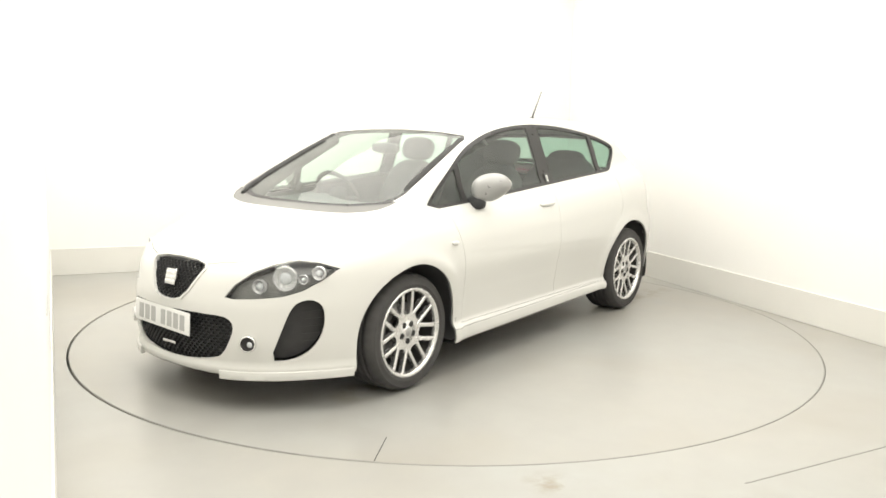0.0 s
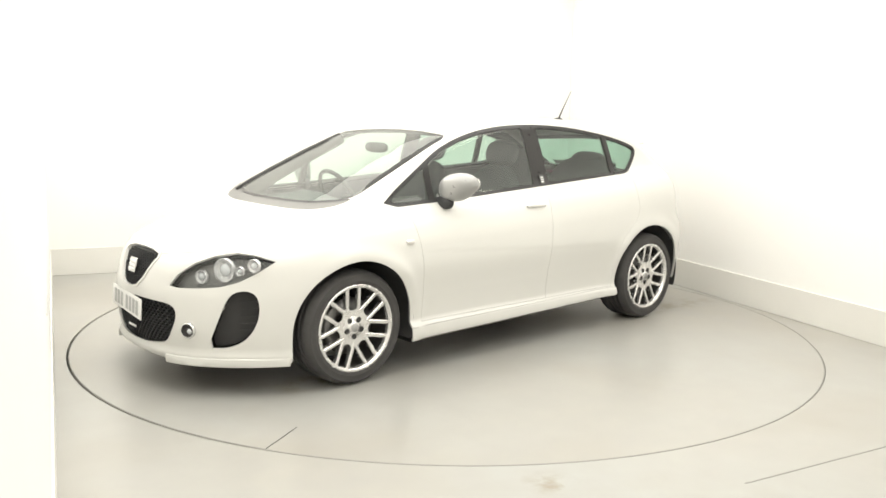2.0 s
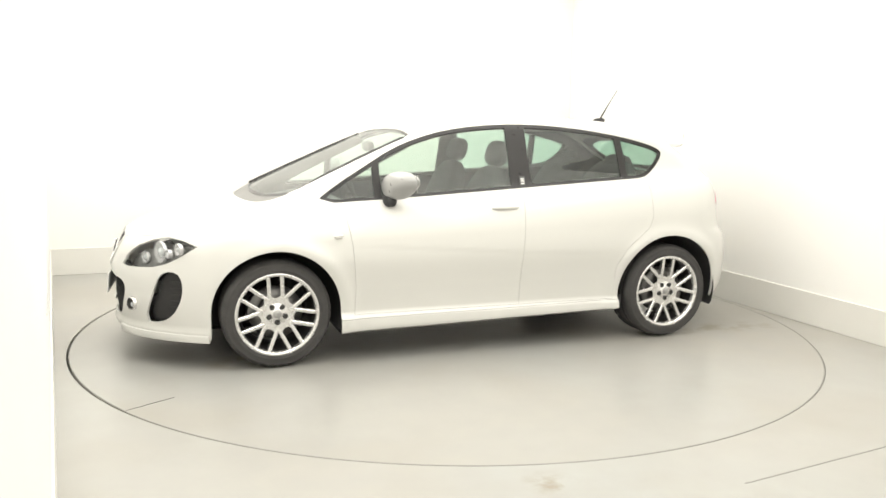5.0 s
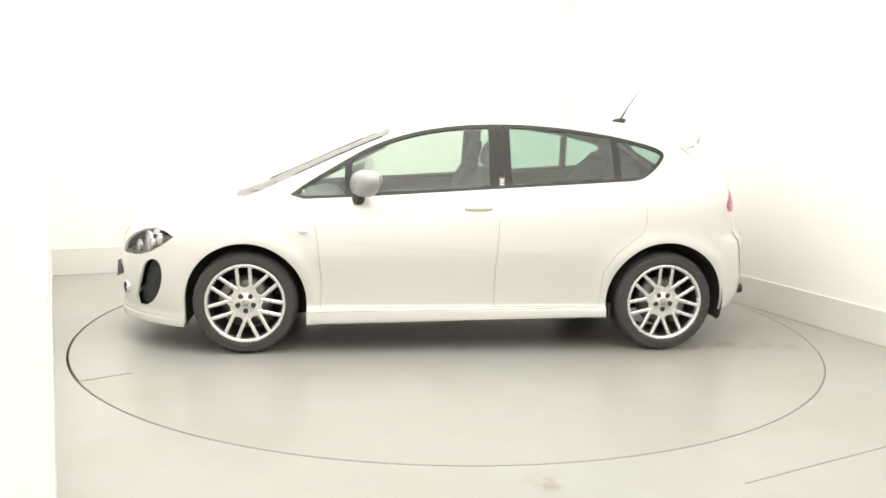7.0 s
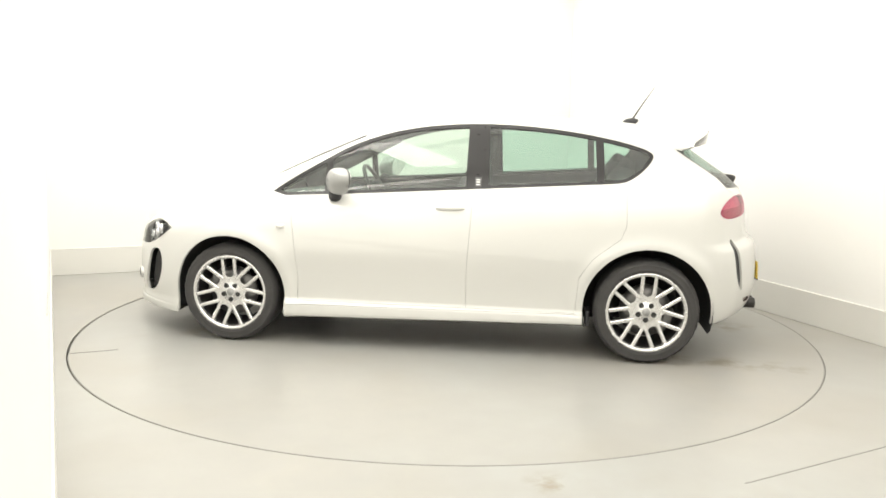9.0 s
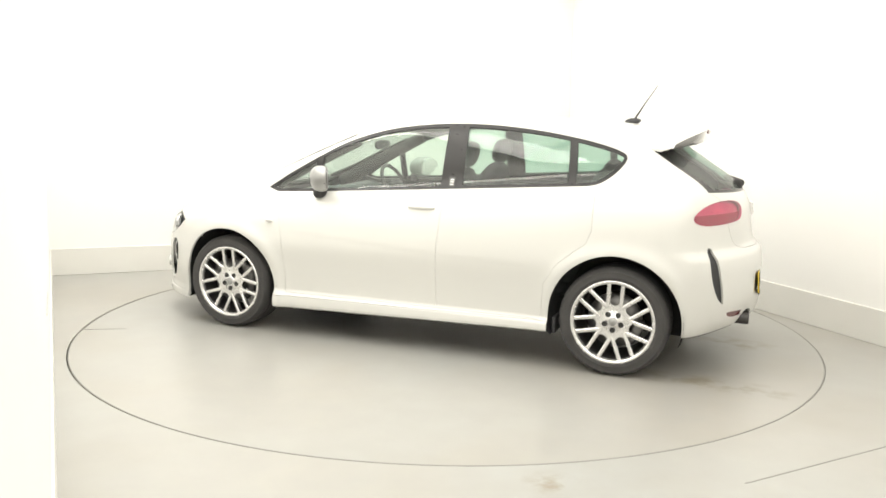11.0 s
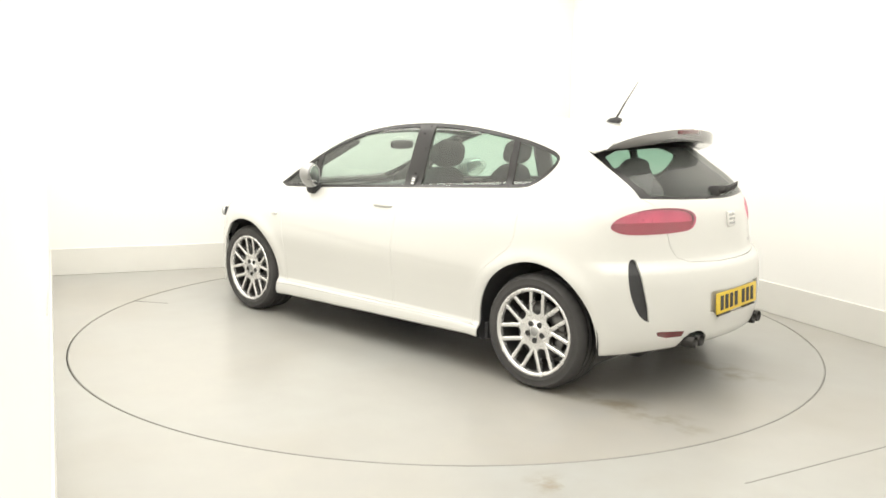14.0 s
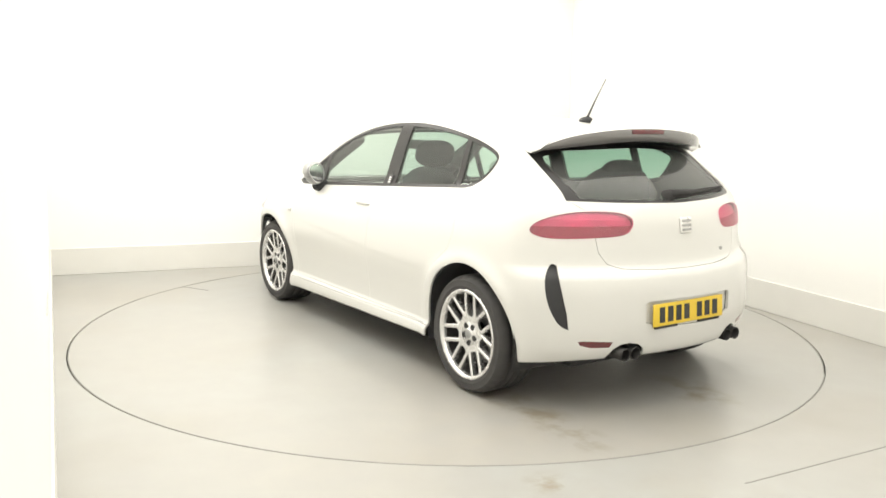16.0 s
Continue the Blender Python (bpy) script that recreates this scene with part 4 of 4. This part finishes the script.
        rows.append([bm.verts.new((x, y, z)) for x, z in pts])
    for a, b in zip(rows, rows[1:]):
        for i in range(len(a) - 1):
            bm.faces.new((a[i], a[i + 1], b[i + 1], b[i]))
    bm.faces.new(rows[0])
    bm.faces.new(rows[-1][::-1])
    bmesh.ops.recalc_face_normals(bm, faces=bm.faces)
    spoiler = part("roof_spoiler", bm, M_PAINT, car, "white roof spoiler with a black trailing edge", 0.9)
    bm = bmesh.new()
    rows = []
    for k in range(n + 1):
        y = -0.606 + 1.212 * k / n
        q = abs(y) / 0.612
        end_x, end_z = -1.682 + 0.17 * q ** 4, 1.396 - 0.060 * q ** 2 - 0.055 * q ** 8
        th = 0.056 * (1 - q ** 6) + 0.010
        pts = [(end_x - 0.001, end_z - 0.006), (end_x - 0.003, end_z - 0.010), (end_x + 0.003, end_z - th - 0.003), (end_x + 0.03, end_z - th - 0.008), (-1.51 + 0.03 * q ** 4, end_z - th - 0.016)]
        rows.append([bm.verts.new((x, y, z)) for x, z in pts])
    for a, b in zip(rows, rows[1:]):
        for i in range(len(a) - 1):
            bm.faces.new((a[i], a[i + 1], b[i + 1], b[i]))
    part("spoiler_edge", bm, M_SPOILER, spoiler, "dark grey trailing edge and underside", 0.9)
    part("brake_light", box(-1.689, -1.670, -0.12, 0.12, 1.362, 1.386, 0.004), M_BRAKE, spoiler, "dark red third brake light")
    # rear wiper
    wiper = part("rear_wiper", blob(-1.872, 0.04, 1.058, 0.032, 0.040, 0.034, 2.4, 10), M_LINER, car, "black rear wiper at rest")
    part("wiper_arm", tube([(-1.893, 0.04, 1.070), (-1.880, -0.10, 1.072), (-1.862, -0.20, 1.074), (-1.812, -0.40, 1.080), (-1.770, -0.52, 1.082)], [0.021, 0.016, 0.012, 0.008, 0.005], 8), M_LINER, wiper)
    part("wiper_blade", tube([(-1.884, 0.06, 1.048), (-1.878, -0.10, 1.052), (-1.845, -0.28, 1.058), (-1.775, -0.50, 1.068)], 0.009, 8), M_LINER, wiper)
    # emblems: plain bright shapes
    for x, z, tilt, dx in ((2.150, 0.625, -14, 1), (-1.962, 0.918, 8, -1)):
        m = pose(x, 0, z, 0, tilt)
        badge = part("emblem", box(-0.007, 0.007, -0.040, 0.040, -0.040, 0.040, 0.006, m), M_CHROME if dx > 0 else M_PALECHROME, car, "silver square emblem")
        for dz in (-0.022, 0.0, 0.022):
            part("emblem_bar", box(*sorted((dx * 0.003, dx * 0.0105)), -0.034, 0.034, dz - 0.006, dz + 0.006, 0.002, m), M_SILVER if dx < 0 else M_WHITE, badge)
    part("grille_emblem", box(2.150, 2.162, -0.075, 0.030, 0.285, 0.300, 0.004), M_CHROME, car, "small chrome grille emblem")
    part("model_badge", box(-1.985, -1.972, -0.335, -0.285, 0.765, 0.785, 0.003, pose(0.045, 0, 0)), M_SILVER, car, "small silver model badge")
    # number plates with plain bars
    m = pose(2.170, -0.062, 0.417, 0, -3, -5)
    plate = part("number_plate", box(-0.004, 0.004, -0.26, 0.26, -0.0555, 0.0555, 0.003, m), M_WHITE, car, "white front number plate with pale bars")
    for k in range(7):
        y = -0.200 + k * 0.060 + (0.035 if k > 3 else 0)
        part("plate_bar", box(0.0045, 0.0062, -y - 0.020, -y + 0.020, -0.038, 0.038, 0.0, m), M_PALEBAR, plate)
    m = pose(-2.037, 0.025, 0.497, 0, 4, 0)
    plate = part("number_plate", box(-0.004, 0.004, -0.26, 0.26, -0.0555, 0.0555, 0.003, m), M_YELLOW, car, "yellow rear number plate with dark bars")
    for k in range(7):
        y = 0.200 - k * 0.060 - (0.035 if k > 3 else 0)
        part("plate_bar", box(-0.0062, -0.0045, y - 0.019, y + 0.019, -0.038, 0.038, 0.0, m), M_DARKBAR, plate)
    for y in (-0.15, 0.17):
        part("plate_foot", box(-0.006, 0.004, y - 0.08, y + 0.08, -0.066, -0.0565, 0.0, m), M_DARKBAR, plate)


M_PIPE = mat("sooty_steel", (0.06, 0.058, 0.056), 0.35, metal=0.8, vary=0.2)
M_BRAKE = mat("unlit_brake_light", (0.11, 0.018, 0.022), 0.15, coat=0.6)
M_PALECHROME = mat("pale_chrome", (0.80, 0.79, 0.77), 0.3, metal=0.5)
M_STICKER = mat("dark_sticker", (0.09, 0.09, 0.09), 0.5, vary=0.05)
M_SPOILER = mat("dark_grey_gloss", (0.14, 0.132, 0.128), 0.12, vary=0.08, coat=1.0, rough_vary=0.03, ior=1.8)
build_fittings()


# ---------------------------------------------------------------- the cabin
def build_cabin():
    # floor pan and bulkheads
    part("floor_pan", box(-1.75, 1.35, -0.54, 0.54, 0.20, 0.27, 0.02), M_LINER, car, "dark floor pan")
    dash = bmesh.new()
    n = 30
    prof = [(1.34, 0.862), (1.22, 0.885), (1.02, 0.905), (0.86, 0.915), (0.78, 0.900), (0.74, 0.85), (0.76, 0.72), (0.82, 0.55), (0.85, 0.30)]
    rows = []
    for k in range(n + 1):
        y = -0.70 + 1.40 * k / n
        hump = 0.030 * math.exp(-((y + 0.36) / 0.17) ** 2)
        rows.append([dash.verts.new((x - 0.16 * abs(y / 0.7) ** 2 * (1 if x > 1.1 else 0.2) * 1.0, y, z + (hump if i in (3, 4) else 0) - 0.02 * abs(y / 0.7) ** 3)) for i, (x, z) in enumerate(prof)])
    for a, b in zip(rows, rows[1:]):
        for i in range(len(prof) - 1):
            dash.faces.new((a[i], a[i + 1], b[i + 1], b[i]))
    part("dashboard", dash, M_INNER, car, "dark grey dashboard", 0.8)
    # steering wheel on the car's right-hand side
    m = pose(0.60, -0.36, 0.90, 0, 0, 0) @ Matrix.Rotation(radians(-62), 4, "Y")
    ring = bmesh.new()
    pts = [m @ Vector((0.182 * math.cos(a), 0.182 * math.sin(a), 0)) for a in [2 * math.pi * k / 40 for k in range(41)]]
    tube(pts, 0.015, 8, ring)
    for a in (math.pi / 2, -math.pi / 2, math.pi):
        tube([m @ Vector((0.04 * math.cos(a), 0.04 * math.sin(a), -0.01)), m @ Vector((0.178 * math.cos(a), 0.178 * math.sin(a), 0))], 0.016, 6, ring)
    wheel = part("steering_wheel", ring, M_BLACK, car, "black steering wheel", 1.0)
    part("wheel_boss", blob(0.60, -0.36, 0.90, 0.045, 0.075, 0.065, 2.6, 12), M_PLASTIC, wheel)
    for g in (1, -1):
        # trim of the windscreen pillars
        part("pillar_trim", tube([(1.19, g * 0.612, 0.895), (0.97, g * 0.592, 1.03), (0.72, g * 0.565, 1.155), (0.46, g * 0.535, 1.275)], [0.060, 0.054, 0.048, 0.040], 12), M_LINER, car, "dark windscreen pillar trim")
    part("gear_console", box(-0.15, 0.80, -0.10, 0.10, 0.27, 0.52, 0.05), M_INNER, car, "dark centre console")
    part("rear_view_mirror", blob(0.545, 0.0, 1.232, 0.022, 0.115, 0.034, 3, 12), M_BLACK, car, "black interior mirror")
    part("parcel_shelf", box(-1.72, -1.20, -0.56, 0.56, 0.935, 0.96, 0.01), M_LINER, car, "dark parcel shelf")

    def seat(x, y, w, lean, high, head, rise=0.125):
        s = new("seat")
        s.parent = car
        tagged(s, "dark cloth car seat with a headrest")
        part("cushion", blob(x + 0.22, y, 0.45, 0.27, w, 0.10, 3.4, 16), M_FABRIC, s, "", 1.0)
        lean_m = pose(x, y, 0.46) @ Matrix.Rotation(radians(-lean), 4, "Y")
        bm = blob(0, 0, high / 2, 0.085, w, high / 2 + 0.04, 3.2, 18)
        for v in bm.verts:
            k = max(0.0, v.co.z / high - 0.45)
            v.co.y *= 1 - 0.35 * k
            v.co.x += 0.04 * (v.co.y / w) ** 2
            v.co = lean_m @ v.co
        part("backrest", bm, M_FABRIC, s, "", 1.0)
        bm = blob(0.01, 0, high + rise, 0.050, head, 0.085, 2.8, 14)
        for v in bm.verts:
            v.co = lean_m @ v.co
        part("headrest", bm, M_FABRIC, s, "", 1.0)
        for d in (-0.05, 0.05):
            part("headrest_post", tube([lean_m @ Vector((0, d, high - 0.02)), lean_m @ Vector((0.005, d, high + 0.08))], 0.007, 6), M_CHROME, s)
    for y in (0.37, -0.37):
        seat(-0.05, y, 0.26, 15, 0.64, 0.14)
    for y in (0.36, -0.36):
        seat(-0.93, y, 0.36, 20, 0.70, 0.16, -0.005)


build_cabin()


# ---------------------------------------------------------------- small marks of the booth
def build_marks():
    seam = mesh_object("floor_seam", box(0.0, 1.6, -0.004, 0.004, 0.0, 0.0015, 0.0, pose(1.2, -2.555, 0, 0, 0, 27.96)), M_EDGE)
    tagged(seam, "thin dark joint in the floor", "floor", kind="structure")
    # a thin raised bar stands for a scratch on the side wall
    joint = mesh_object("wall_scratch", box(3.79, 4.29, -0.002, 0.001, 0.568, 0.572), M_EDGE)
    joint.matrix_world = WALL_LEFT
    tagged(joint, "thin grey line standing for a scratch on the side wall", "trim", kind="structure")


build_marks()


# ---------------------------------------------------------------- what moves
def motions():
    walk(turntable, [(t, pose(0, 0, 0, 0, 0, a)) for t, a in TURN])
    walk(car, [(t, pose(0, 0, 0, 0, 0, a) @ pose(CAR_AT[0], CAR_AT[1], 0.0)) for t, a in TURN])


motions()
